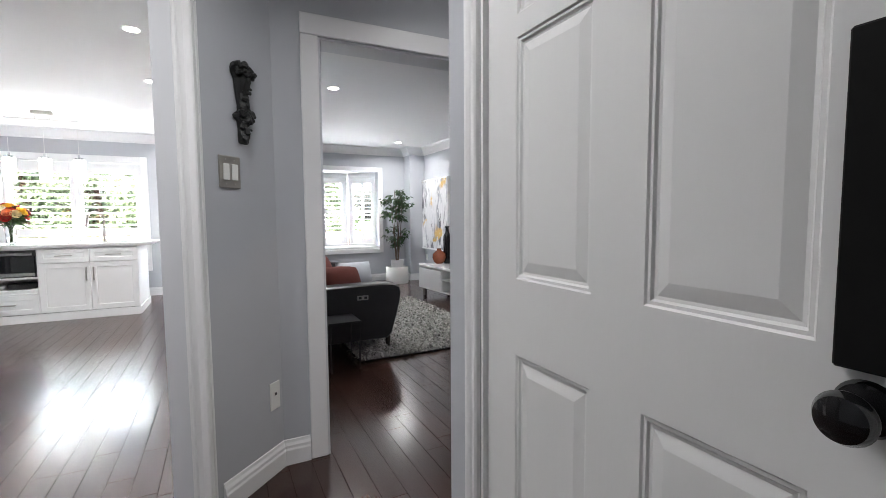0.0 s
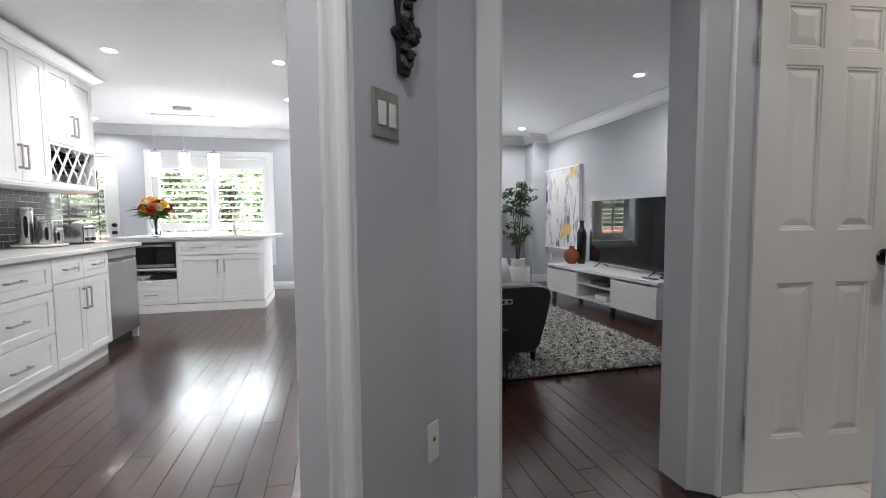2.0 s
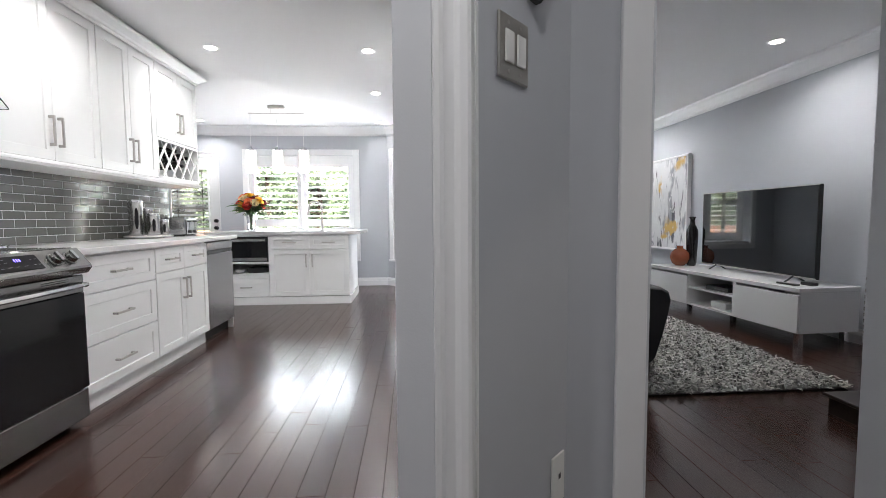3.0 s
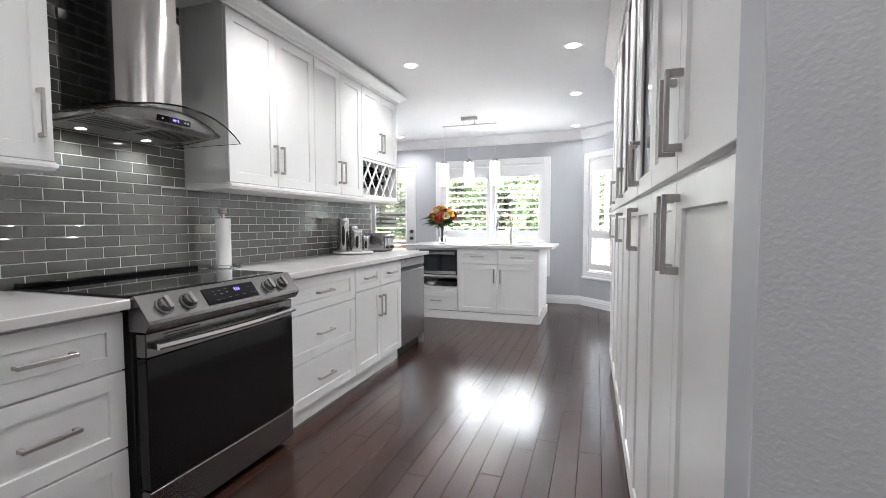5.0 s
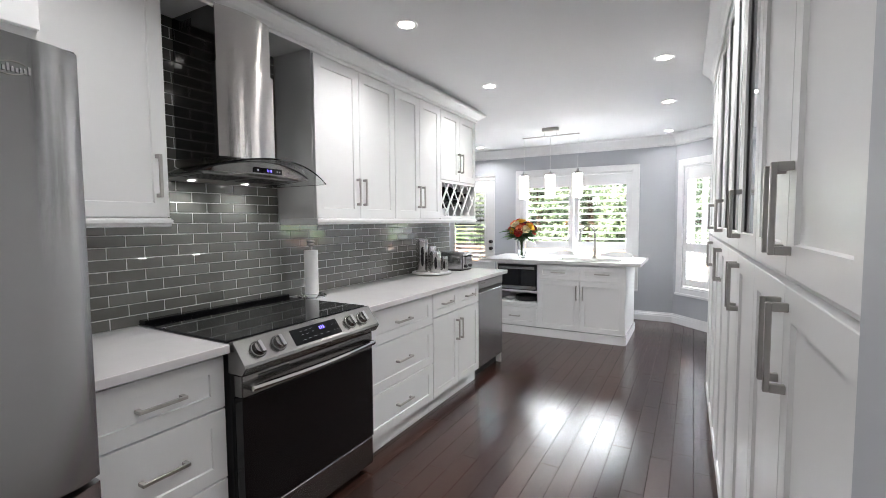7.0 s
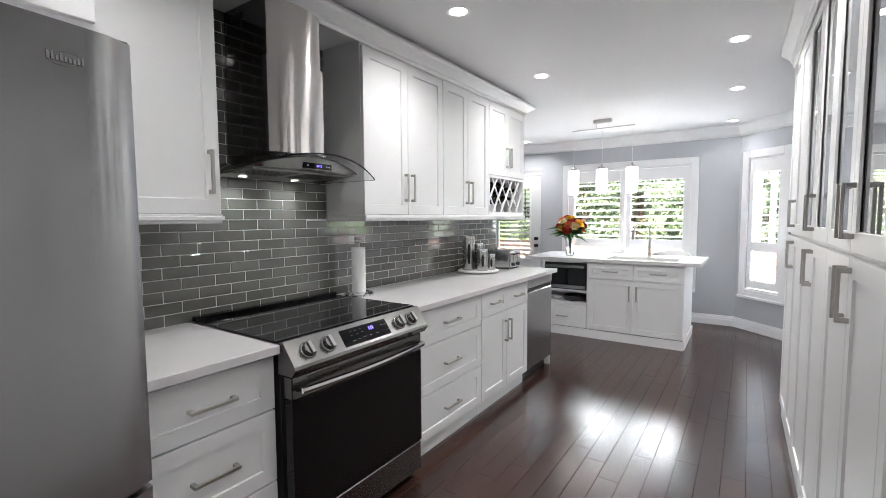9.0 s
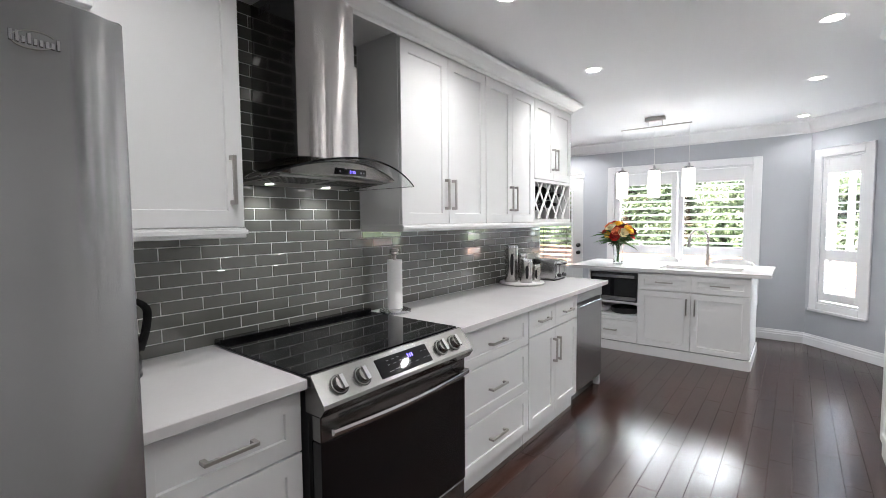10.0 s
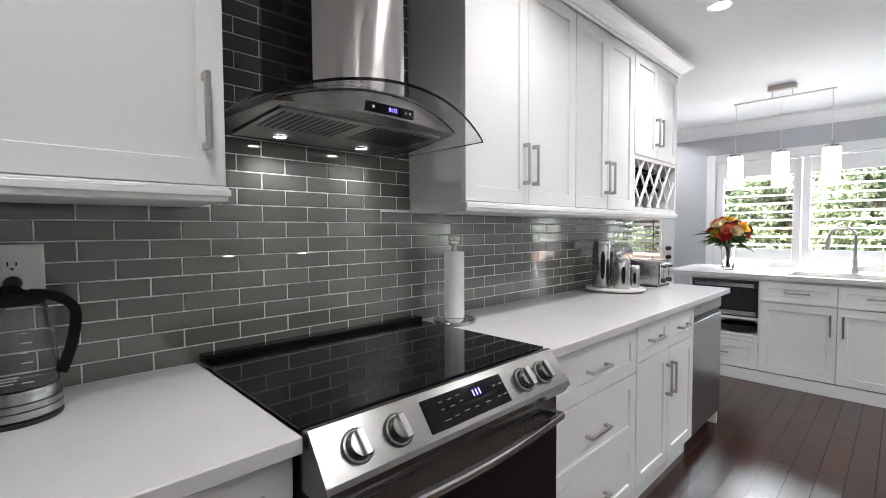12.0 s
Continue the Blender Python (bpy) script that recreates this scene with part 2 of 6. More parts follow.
def canvas_material():
    m = bpy.data.materials.new("abstract_canvas_paint")
    m.use_nodes = True
    nt = m.node_tree
    b = nt.nodes["Principled BSDF"]
    b.inputs["Roughness"].default_value = 0.7
    tc = nt.nodes.new("ShaderNodeTexCoord")
    col = None
    layers = [((1.0, 2.6, 1.0), 52, 1.9, 0.51, 0.60, (0.30, 0.31, 0.34)), ((1.0, 3.4, 0.9), 38, 2.6, 0.57, 0.64, (0.10, 0.10, 0.12)),
              ((1.0, 1.5, 1.3), 70, 1.7, 0.58, 0.66, (0.62, 0.40, 0.13)), ((1.0, 2.4, 1.0), 45, 6.0, 0.56, 0.66, (0.72, 0.72, 0.74))]
    for k, (sc, turn, freq, lo, hi, c) in enumerate(layers):
        mp = nt.nodes.new("ShaderNodeMapping")
        mp.inputs["Rotation"].default_value = (radians(turn), 0, 0)
        mp.inputs["Scale"].default_value = sc
        mp.inputs["Location"].default_value = (k * 3.1, k * 1.7, k * 0.9)
        nt.links.new(tc.outputs["Object"], mp.inputs[0])
        n = nt.nodes.new("ShaderNodeTexNoise")
        n.inputs["Scale"].default_value = freq
        n.inputs["Detail"].default_value = 6
        n.inputs["Distortion"].default_value = 0.6
        nt.links.new(mp.outputs[0], n.inputs["Vector"])
        r = nt.nodes.new("ShaderNodeMapRange")
        r.inputs["From Min"].default_value, r.inputs["From Max"].default_value = lo, hi
        nt.links.new(n.outputs["Fac"], r.inputs["Value"])
        mx = nt.nodes.new("ShaderNodeMix")
        mx.data_type = "RGBA"
        nt.links.new(r.outputs["Result"], mx.inputs["Factor"])
        if col is None:
            mx.inputs["A"].default_value = (0.66, 0.66, 0.68, 1)
        else:
            nt.links.new(col, mx.inputs["A"])
        mx.inputs["B"].default_value = (*c, 1)
        col = mx.outputs["Result"]
    nt.links.new(col, b.inputs["Base Color"])
    return m


CANVAS = canvas_material()

# ---- mesh helpers ----


class Build:
    """Collects vertices and faces of one mesh."""

    def __init__(self):
        self.v, self.f, self.s = [], [], []

    def add(self, verts, faces, smooth=False, m=None):
        o = len(self.v)
        self.v += [tuple(m @ Vector(p)) if m is not None else tuple(p) for p in verts]
        self.f += [tuple(o + i for i in q) for q in faces]
        self.s += [smooth] * len(faces)
        return self

    def box(self, x0, x1, y0, y1, z0, z1, bev=0.0, m=None):
        x0, x1, y0, y1, z0, z1 = min(x0, x1), max(x0, x1), min(y0, y1), max(y0, y1), min(z0, z1), max(z0, z1)
        if not bev:
            v = [(x, y, z) for z in (z0, z1) for x, y in ((x0, y0), (x1, y0), (x1, y1), (x0, y1))]
            return self.add(v, [(3, 2, 1, 0), (4, 5, 6, 7), (0, 1, 5, 4), (1, 2, 6, 5), (2, 3, 7, 6), (3, 0, 4, 7)], m=m)
        bm = bmesh.new()
        bmesh.ops.create_cube(bm, size=1)
        for w in bm.verts:
            w.co = Vector(((x0 + x1) / 2 + w.co.x * (x1 - x0), (y0 + y1) / 2 + w.co.y * (y1 - y0), (z0 + z1) / 2 + w.co.z * (z1 - z0)))
        bmesh.ops.bevel(bm, geom=list(bm.edges), offset=bev, segments=2 if bev > 0.004 else 1, profile=0.5, affect="EDGES")
        bm.verts.index_update()
        self.add([w.co for w in bm.verts], [tuple(w.index for w in q.verts) for q in bm.faces], bev > 0.004, m)
        bm.free()
        return self

    def prism(self, poly, z0, z1, m=None):
        n = len(poly)
        v = [(x, y, z0) for x, y in poly] + [(x, y, z1) for x, y in poly]
        return self.add(v, [tuple(reversed(range(n))), tuple(range(n, 2 * n))] + [(i, (i + 1) % n, n + (i + 1) % n, n + i) for i in range(n)], m=m)

    def rings(self, rings, close=True, caps=(True, True), smooth=True, m=None):
        n = len(rings[0])
        v = [p for r in rings for p in r]
        f = []
        for k in range(len(rings) - 1):
            for i in range(n if close else n - 1):
                j = (i + 1) % n
                f.append((k * n + i, k * n + j, (k + 1) * n + j, (k + 1) * n + i))
        self.add(v, f, smooth, m)
        o = len(self.v) - len(v)
        if caps[0]:
            self.f.append(tuple(o + i for i in reversed(range(n))))
            self.s.append(False)
        if caps[1]:
            self.f.append(tuple(o + (len(rings) - 1) * n + i for i in range(n)))
            self.s.append(False)
        return self

    def lathe(self, profile, x=0.0, y=0.0, z=0.0, seg=24, caps=(True, True), m=None):
        rings = [[(x + r * math.cos(2 * math.pi * i / seg), y + r * math.sin(2 * math.pi * i / seg), z + h) for i in range(seg)] for r, h in profile]
        return self.rings(rings, caps=caps, m=m)

    def tube(self, pts, r, seg=10, taper=None, m=None):
        pts = [Vector(p) for p in pts]
        rings = []
        side = None
        for k, p in enumerate(pts):
            d = (pts[min(k + 1, len(pts) - 1)] - pts[max(k - 1, 0)]).normalized()
            ref = side if side is not None else (Vector((0, 0, 1)) if abs(d.z) < 0.9 else Vector((1, 0, 0)))
            a = (ref - d * ref.dot(d)).normalized()
            side = a
            b = d.cross(a)
            rr = r if taper is None else r + (taper - r) * k / (len(pts) - 1)
            rings.append([p + a * rr * math.cos(2 * math.pi * i / seg) + b * rr * math.sin(2 * math.pi * i / seg) for i in range(seg)])
        return self.rings(rings, m=m)

    def sweep(self, profile, path, normals, m=None, cap=True):
        """A profile of (out, z) points along a path of (x, y) with a normal at each point."""
        rings = [[(x + nx * o, y + ny * o, z) for o, z in profile] for (x, y), (nx, ny) in zip(path, normals)]
        return self.rings(rings, caps=(cap, cap), smooth=False, m=m)

    def mesh(self, name):
        me = bpy.data.meshes.new(name)
        me.from_pydata(self.v, [], self.f)
        me.polygons.foreach_set("use_smooth", self.s)
        bm = bmesh.new()
        bm.from_mesh(me)
        bmesh.ops.recalc_face_normals(bm, faces=bm.faces)
        bm.to_mesh(me)
        bm.free()
        if any(self.s):
            me.set_sharp_from_angle(angle=radians(40))
        return me


def part(name, build, material, parent=None, label=""):
    me = build.mesh(name) if isinstance(build, Build) else build
    if not me.materials:
        me.materials.append(material)
    ob = new(name, me)
    if parent is not None:
        ob.parent = parent
        ob.matrix_parent_inverse = parent.matrix_basis.inverted()
    if label:
        ob["label"] = label
    return ob


def thing(name, label, category, group="", at=(0, 0, 0)):
    ob = new(name)
    ob.empty_display_size = 0.1
    ob.location = at
    return tagged(ob, label, category, group)


def setting(name, build, material, label="", category=""):
    return tagged(part(name, build, material), label, category or name.split("_")[0], kind="structure")


def basis(origin, u, w):
    """A frame in which x runs along u, y out along w, z up."""
    m = Matrix.Identity(4)
    m.col[0][:3], m.col[1][:3], m.col[2][:3], m.col[3][:3] = (u[0], u[1], 0), (w[0], w[1], 0), (0, 0, 1), origin
    return m


def text_mesh(body, size, m):
    cu = bpy.data.curves.new("digits", "FONT")
    cu.body, cu.size, cu.align_x, cu.align_y, cu.extrude = body, size, "CENTER", "CENTER", 0.0004
    tmp = bpy.data.objects.new("digits_source", cu)
    me = bpy.data.meshes.new_from_object(tmp)
    bpy.data.objects.remove(tmp)
    me.transform(m)
    return me


CEIL = 2.52

# ---- shell: floors, walls, ceiling ----


def wall_with_holes(name, m, length, thick, holes, label, height=CEIL):
    """A straight wall along local x with rectangular openings (x0, x1, z0, z1) through it."""
    b = Build()
    xs = 0.0
    for x0, x1, z0, z1 in sorted(holes):
        b.box(xs, x0, 0, -thick, 0, height, m=m)
        if z0 > 0:
            b.box(x0, x1, 0, -thick, 0, z0, m=m)
        if z1 < height:
            b.box(x0, x1, 0, -thick, z1, height, m=m)
        xs = x1
    b.box(xs, length, 0, -thick, 0, height, m=m)
    return setting(name, b, WALL, label, "wall")


def line(p, q):
    d = (Vector(q) - Vector(p)).normalized()
    return d, (Vector(q) - Vector(p)).length


S2 = math.sqrt(0.5)
setting("wall_west", Build().box(-2.45, -2.325, -1.3, 5.47, 0, CEIL), WALL, "plain grey painted kitchen wall behind the cabinets", "wall")
setting("wall_nook_south", Build().box(-4.3, -2.45, 5.35, 5.47, 0, CEIL), WALL, "plain grey painted wall of the breakfast nook", "wall")
setting("wall_nook_west", Build().box(-4.42, -4.3, 5.35, 8.05, 0, CEIL), WALL, "plain grey painted side wall of the breakfast nook", "wall")
NORTH = basis((-0.29, 8.05, 0), (-1, 0), (0, -1))
wall_with_holes("wall_north", NORTH, 4.13, 0.15, [(0.53, 2.15, 0.50, 2.08), (2.60, 3.52, 0.0, 2.05)], "grey painted kitchen wall with a wide shuttered window")
BAY = basis((-0.29, 8.05, 0), (S2, -S2), (-S2, -S2))
wall_with_holes("wall_bay", BAY, 1.07, 0.15, [(0.15, 0.60, 0.50, 2.09)], "grey painted slanting bay wall with a narrow window")
setting("wall_divider", Build().box(0.47, 0.72, 2.11, 7.9, 0, CEIL), WALL, "plain grey wall between kitchen and living room", "wall")
HALLPOLY = [(0.058, 1.70), (0.135, 1.648), (0.205, 1.655), (0.50, 1.95), (0.715, 1.95), (0.715, 2.11), (0.47, 2.11), (0.47, 1.975), (0.08, 1.88)]
setting("wall_hall_slant", Build().prism(HALLPOLY, 0, CEIL), WALL, "grey painted wall end slanting between two openings", "wall")
setting("wall_living_south", Build().box(1.55, 3.95, 1.98, 2.11, 0, CEIL).box(0.715, 1.55, 1.955, 2.11, 2.10, CEIL)
        .prism([(1.55, 1.98), (1.64, 1.91), (1.64, 1.98)], 0, CEIL), WALL, "grey painted wall with a cased opening to the living room", "wall")
ALCOVE = basis((1.64, 0.96, 0), (0, 1), (-1, 0))
wall_with_holes("wall_alcove", ALCOVE, 0.95, 0.11, [(0.20, 0.925, 0.0, 2.05)], "grey painted hall wall with the washroom doorway")
setting("wall_alcove_south", Build().box(1.03, 1.75, 0.85, 0.96, 0, CEIL), WALL, "short grey painted return wall of the hall", "wall")
HALL = basis((0.915, -1.3, 0), (0, 1), (-1, 0))
wall_with_holes("wall_hall_east", HALL, 2.246, 0.115, [(1.13, 2.06, 0.0, 2.05)], "grey painted hall wall with a panelled door")
setting("wall_hall_south", Build().box(-2.45, 1.03, -1.42, -1.3, 0, CEIL), WALL, "plain grey hall wall", "wall")
setting("wall_closet", Build().box(1.5, 1.6, -1.3, 0.85, 0, CEIL), WALL, "plain wall closing the closet", "wall")
setting("wall_bath_east", Build().box(3.1, 3.2, 0.2, 1.98, 0, CEIL), WALL, "plain pale washroom wall", "wall")
setting("wall_bath_south", Build().box(1.75, 3.2, 0.1, 0.2, 0, CEIL), WALL, "plain pale washroom wall", "wall")
setting("wall_bath_west", Build().box(1.64, 1.75, 0.1, 0.85, 0, CEIL), WALL, "plain washroom wall", "wall")
setting("wall_living_east", Build().box(3.80, 3.95, 2.11, 8.05, 0, CEIL), WALL, "grey painted living room wall behind the television", "wall")
setting("wall_living_north", Build().box(0.72, 1.15, 7.9, 8.05, 0, CEIL).box(2.97, 3.80, 7.9, 8.05, 0, CEIL).box(1.15, 2.97, 7.9, 8.05, 2.07, CEIL)
        .box(1.15, 2.97, 7.9, 8.05, 0, 0.62), WALL, "grey painted living room wall with a bay window", "wall")
setting("wall_pillar", Build().box(3.50, 3.80, 7.6, 7.9, 0, CEIL), WALL, "grey painted boxed-in corner pillar", "pillar")
setting("ceiling", Build().box(-4.42, 3.95, -1.42, 8.2, CEIL, CEIL + 0.1), CEILING, "smooth white painted ceiling with recessed lights", "ceiling")


def crown(name, pts, normals, proj=0.11, drop=0.14):
    prof = [(0, CEIL - drop), (0.012, CEIL - drop), (0.018, CEIL - drop + 0.02), (0.035, CEIL - drop + 0.035), (0.06, CEIL - drop + 0.075),
            (0.085, CEIL - 0.03), (proj - 0.008, CEIL - 0.022), (proj, CEIL - 0.004), (proj, CEIL - 0.001), (0, CEIL - 0.001)]
    return setting(name, Build().sweep([(o + 0.002, z) for o, z in prof], pts, normals), TRIM, "white stepped crown moulding along the ceiling", "crown moulding")


def baseboard(name, pts, normals):
    prof = [(0, 0.001), (0.016, 0.001), (0.016, 0.075), (0.012, 0.085), (0.012, 0.098), (0.006, 0.112), (0.004, 0.125), (0, 0.128)]
    return setting(name, Build().sweep([(o + 0.002, z) for o, z in prof], pts, normals), TRIM, "white moulded baseboard", "baseboard")


T8 = math.tan(radians(22.5))
crown("crown_kitchen", [(-4.3, 8.05), (-0.29, 8.05), (0.466, 7.294)], [(0, -1), (-T8, -1), (-S2, -S2)])
crown("crown_living", [(0.72, 7.9), (3.50, 7.9), (3.50, 7.6), (3.80, 7.6), (3.80, 2.11), (1.2, 2.11)], [(1, -1), (-1, -1), (-1, -1), (-1, -1), (-1, 1), (0, 1)])
crown("crown_living_west", [(0.72, 2.12), (0.72, 7.89)], [(1, 0), (1, 0)])
baseboard("baseboard_kitchen", [(-2.88, 8.05), (-0.29, 8.05), (0.466, 7.294)], [(0, -1), (-T8, -1), (-S2, -S2)])
baseboard("baseboard_slant", [(0.23, 1.68), (0.50, 1.95), (0.628, 1.95)], [(S2, -S2), (T8, -1), (0, -1)])
baseboard("baseboard_living_north", [(0.72, 7.9), (3.50, 7.9), (3.50, 7.6), (3.80, 7.6), (3.80, 2.11)], [(0, -1), (-1, -1), (-1, -1), (-1, -1), (-1, 0)])
baseboard("baseboard_living_south", [(3.80, 2.11), (1.60, 2.11)], [(0, 1), (0, 1)])
baseboard("baseboard_divider", [(0.72, 2.2), (0.72, 7.89)], [(1, 0), (1, 0)])


CASING = [(0.0, 0.0), (0.0, 0.012), (0.006, 0.018), (0.016, 0.018), (0.022, 0.012), (0.042, 0.012), (0.048, 0.017), (0.058, 0.022), (0.072, 0.024), (0.078, 0.02), (0.078, 0.0)]


def casing_leg(b, m, u, z0, z1, flip=1, ws=1.0):
    """A moulded upright at u (opening's edge), growing to the side flip, standing proud of the wall along local y."""
    b.rings([[(u + flip * a * ws, o + 0.001, z) for a, o in CASING] for z in (z0, z1)], smooth=False, m=m)


def casing_head(b, m, u0, u1, z):
    b.rings([[(u, o + 0.001, z + a) for a, o in CASING] for u in (u0, u1)], smooth=False, m=m)


def casing(name, m, u0, u1, z1, label="white moulded door casing", legs=(1, 1), ws=1.0):
    b = Build()
    if legs[0]:
        casing_leg(b, m, u0, 0.001, z1, -1, ws)
    if legs[1]:
        casing_leg(b, m, u1, 0.001, z1, 1, ws)
    casing_head(b, m, u0 - 0.078 * ws * legs[0], u1 + 0.078 * ws * legs[1], z1 + 0.001)
    return setting(name, b, TRIM, label, "door casing")


LIVM = basis((0, 1.952, 0), (1, 0), (0, -1))
b = Build()
b.box(0.632, 0.716, 0.001, 0.014, 0.001, 2.10, bev=0.003, m=LIVM)
b.box(0.632, 1.56, 0.001, 0.014, 2.102, 2.20, bev=0.003, m=LIVM)
setting("trim_living_opening", b, TRIM, "flat white casing round the living room opening", "door casing")
b = Build()
b.box(0.7165, 0.728, 1.95, 2.112, 0.001, 2.088).box(1.537, 1.549, 1.975, 2.115, 0.001, 2.088).box(0.7165, 1.549, 1.955, 2.112, 2.089, 2.099)
b.prism([(1.549, 1.966), (1.565, 1.962), (1.640, 1.902), (1.640, 1.888), (1.56, 1.948), (1.537, 1.958), (1.537, 1.974), (1.549, 1.974)], 0.001, 2.2)
setting("jamb_living_opening", b, JAMB, "pale painted jamb lining of the opening", "door jamb")
casing("trim_washroom_door", ALCOVE, 0.20, 0.925, 2.05, "white moulded casing of the washroom door", (1, 1))
casing("trim_hall_door", HALL, 1.13, 2.06, 2.05, ws=0.66)
# cased end of the slanting wall
b = Build()
e0, e1 = Vector((0.135, 1.648)), Vector((0.206, 1.616))
du = (e1 - e0).normalized()
KM = basis((0.132, 1.6485, 0), (du.x, du.y), (du.y, -du.x))
casing_leg(b, KM, 0.0, 0.001, CEIL - 0.002, 1)
b.prism([(0.130, 1.651), (0.206, 1.620), (0.212, 1.63), (0.206, 1.655), (0.14, 1.652)], 0.001, CEIL - 0.002)
setting("trim_kitchen_opening", b, TRIM, "white moulded casing at the kitchen opening", "door casing")
d, n = line((0.056, 1.698), (0.132, 1.6495))
JM = basis((0.056, 1.699, 0), (d.x, d.y), (d.y, -d.x))
setting("jamb_kitchen_opening", Build().box(-0.002, n, 0.0, 0.008, 0.001, CEIL - 0.002, bev=0.003, m=JM), JAMB, "pale grey painted flat jamb", "door jamb")

# ---- windows with shutters ----


def window(name, m, u0, u1, z0, z1, thick, label, panels, bands, case=0.09, sill=True):
    """A cased window of shutter panels; each panel has stiles, rails and louvres. panels: (u0, u1); bands: (z0, z1)."""
    top = thing(name, label, "window", at=tuple(m @ Vector(((u0 + u1) / 2, 0, z0))))
    tagged(top, kind="structure")
    fr = Build()
    fr.box(u0 - case, u0, 0.001, 0.022, z0 - case, z1 + case, bev=0.004, m=m).box(u1, u1 + case, 0.001, 0.022, z0 - case, z1 + case, bev=0.004, m=m)
    fr.box(u0, u1, 0.001, 0.022, z1, z1 + case, bev=0.004, m=m).box(u0, u1, 0.001, 0.022, z0 - case, z0, bev=0.004, m=m)
    part("window_frame", fr, TRIM, top, "white flat casing")
    li = Build()
    li.box(u0 + 0.001, u0 + 0.02, 0.0, -thick, z0, z1, m=m).box(u1 - 0.02, u1 - 0.001, 0.0, -thick, z0, z1, m=m)
    li.box(u0 + 0.02, u1 - 0.02, 0.0, -thick, z1 - 0.02, z1 - 0.001, m=m).box(u0 + 0.02, u1 - 0.02, 0.0, -thick, z0 + 0.001, z0 + 0.02, m=m)
    part("window_reveal", li, TRIM, top)
    if sill:
        part("window_sill", Build().box(u0 - case, u1 + case, 0.023, 0.04, z0 - case - 0.012, z0 - case + 0.018, bev=0.004, m=m), TRIM, top)
    sash = Build()
    mid = (u0 + u1) / 2
    for a, c in ((u0 + 0.02, u0 + 0.06), (mid - 0.025, mid + 0.025), (u1 - 0.06, u1 - 0.02)):
        sash.box(a, c, -thick + 0.02, -thick + 0.06, z0 + 0.02, z1 - 0.02, m=m)
    for a, c in ((z0 + 0.02, z0 + 0.06), (z1 - 0.06, z1 - 0.02)):
        sash.box(u0 + 0.06, mid - 0.025, -thick + 0.022, -thick + 0.058, a, c, m=m).box(mid + 0.025, u1 - 0.06, -thick + 0.022, -thick + 0.058, a, c, m=m)
    part("sash", sash, TRIM, top)
    for a, c in ((u0 + 0.061, mid - 0.026), (mid + 0.026, u1 - 0.061)):
        pane = part("pane", Build().box(a, c, -thick + 0.036, -thick + 0.041, z0 + 0.061, z1 - 0.061, m=m), PANE, top)
        pane.visible_shadow = False
    for pu0, pu1 in panels:
        b0, b1 = bands[0][0], bands[-1][1]
        f = Build()
        st = 0.07 if pu1 - pu0 > 0.6 else 0.05
        top_z = z1 - 0.024
        f.box(pu0, pu0 + st, -0.032, -0.003, b0 - 0.09, top_z, bev=0.003, m=m).box(pu1 - st, pu1, -0.032, -0.003, b0 - 0.09, top_z, bev=0.003, m=m)
        edges = [(b0 - 0.09, b0)] + [(bands[i][1], bands[i + 1][0]) for i in range(len(bands) - 1)] + [(b1, top_z)]
        for a, c in edges:
            f.box(pu0 + st, pu1 - st, -0.030, -0.005, a, c, m=m)
        sh = part("shutter", f, TRIM, top, "white wooden shutter panel with open louvres")
        w = pu1 - pu0 - 2 * st - 0.006
        prof = [(0.031 * math.cos(t), 0.0045 * math.sin(t)) for t in [2 * math.pi * i / 10 for i in range(10)]]
        lv = Build().rings([[(uu, o, z) for o, z in prof] for uu in (-w / 2, w / 2)])
        me = lv.mesh("louvre")
        me.materials.append(TRIM)
        for a, c in bands:
            n = max(1, round((c - a) / 0.088))
            for k in range(n):
                z = a + (c - a) * (k + 0.5) / n
                ob = new("louvre", me)
                ob.parent = sh
                ob.matrix_basis = m @ pose((pu0 + pu1) / 2, -0.018, z, -14)
    return top


window("window_1", NORTH, 0.53, 2.15, 0.50, 2.08, 0.15, "wide white-cased kitchen window with open plantation shutters", [(0.545, 1.335), (1.345, 2.135)], [(0.62, 0.965), (1.08, 1.90)])
window("window_2", BAY, 0.15, 0.60, 0.50, 2.09, 0.15, "narrow white-cased bay window with open plantation shutters", [(0.16, 0.59)], [(0.62, 0.975), (1.09, 1.91)])
for i, (p, q) in enumerate((((1.15, 8.05), (1.60, 8.42)), ((1.60, 8.42), (2.52, 8.42)), ((2.52, 8.42), (2.97, 8.05)))):
    d, n = line(p, q)
    m = basis((p[0], p[1], 0), (d.x, d.y), (d.y, -d.x))
    wb = Build().box(0, n, -0.02, -0.10, 0.3, 0.70, m=m).box(0, n, -0.02, -0.10, 1.98, 2.5, m=m).box(0, 0.04, -0.02, -0.10, 0.70, 1.98, m=m).box(n - 0.04, n, -0.02, -0.10, 0.70, 1.98, m=m)
    setting("wall_living_bay", wb, TRIM, "white painted wall of the living room bay", "wall")
    window("window_%d" % (i + 3), m, 0.04, n - 0.04, 0.70, 1.98, 0.08, "white living room bay window with open plantation shutters", [(0.05, n - 0.05)], [(0.80, 1.30), (1.36, 1.88)], case=0.03, sill=False)
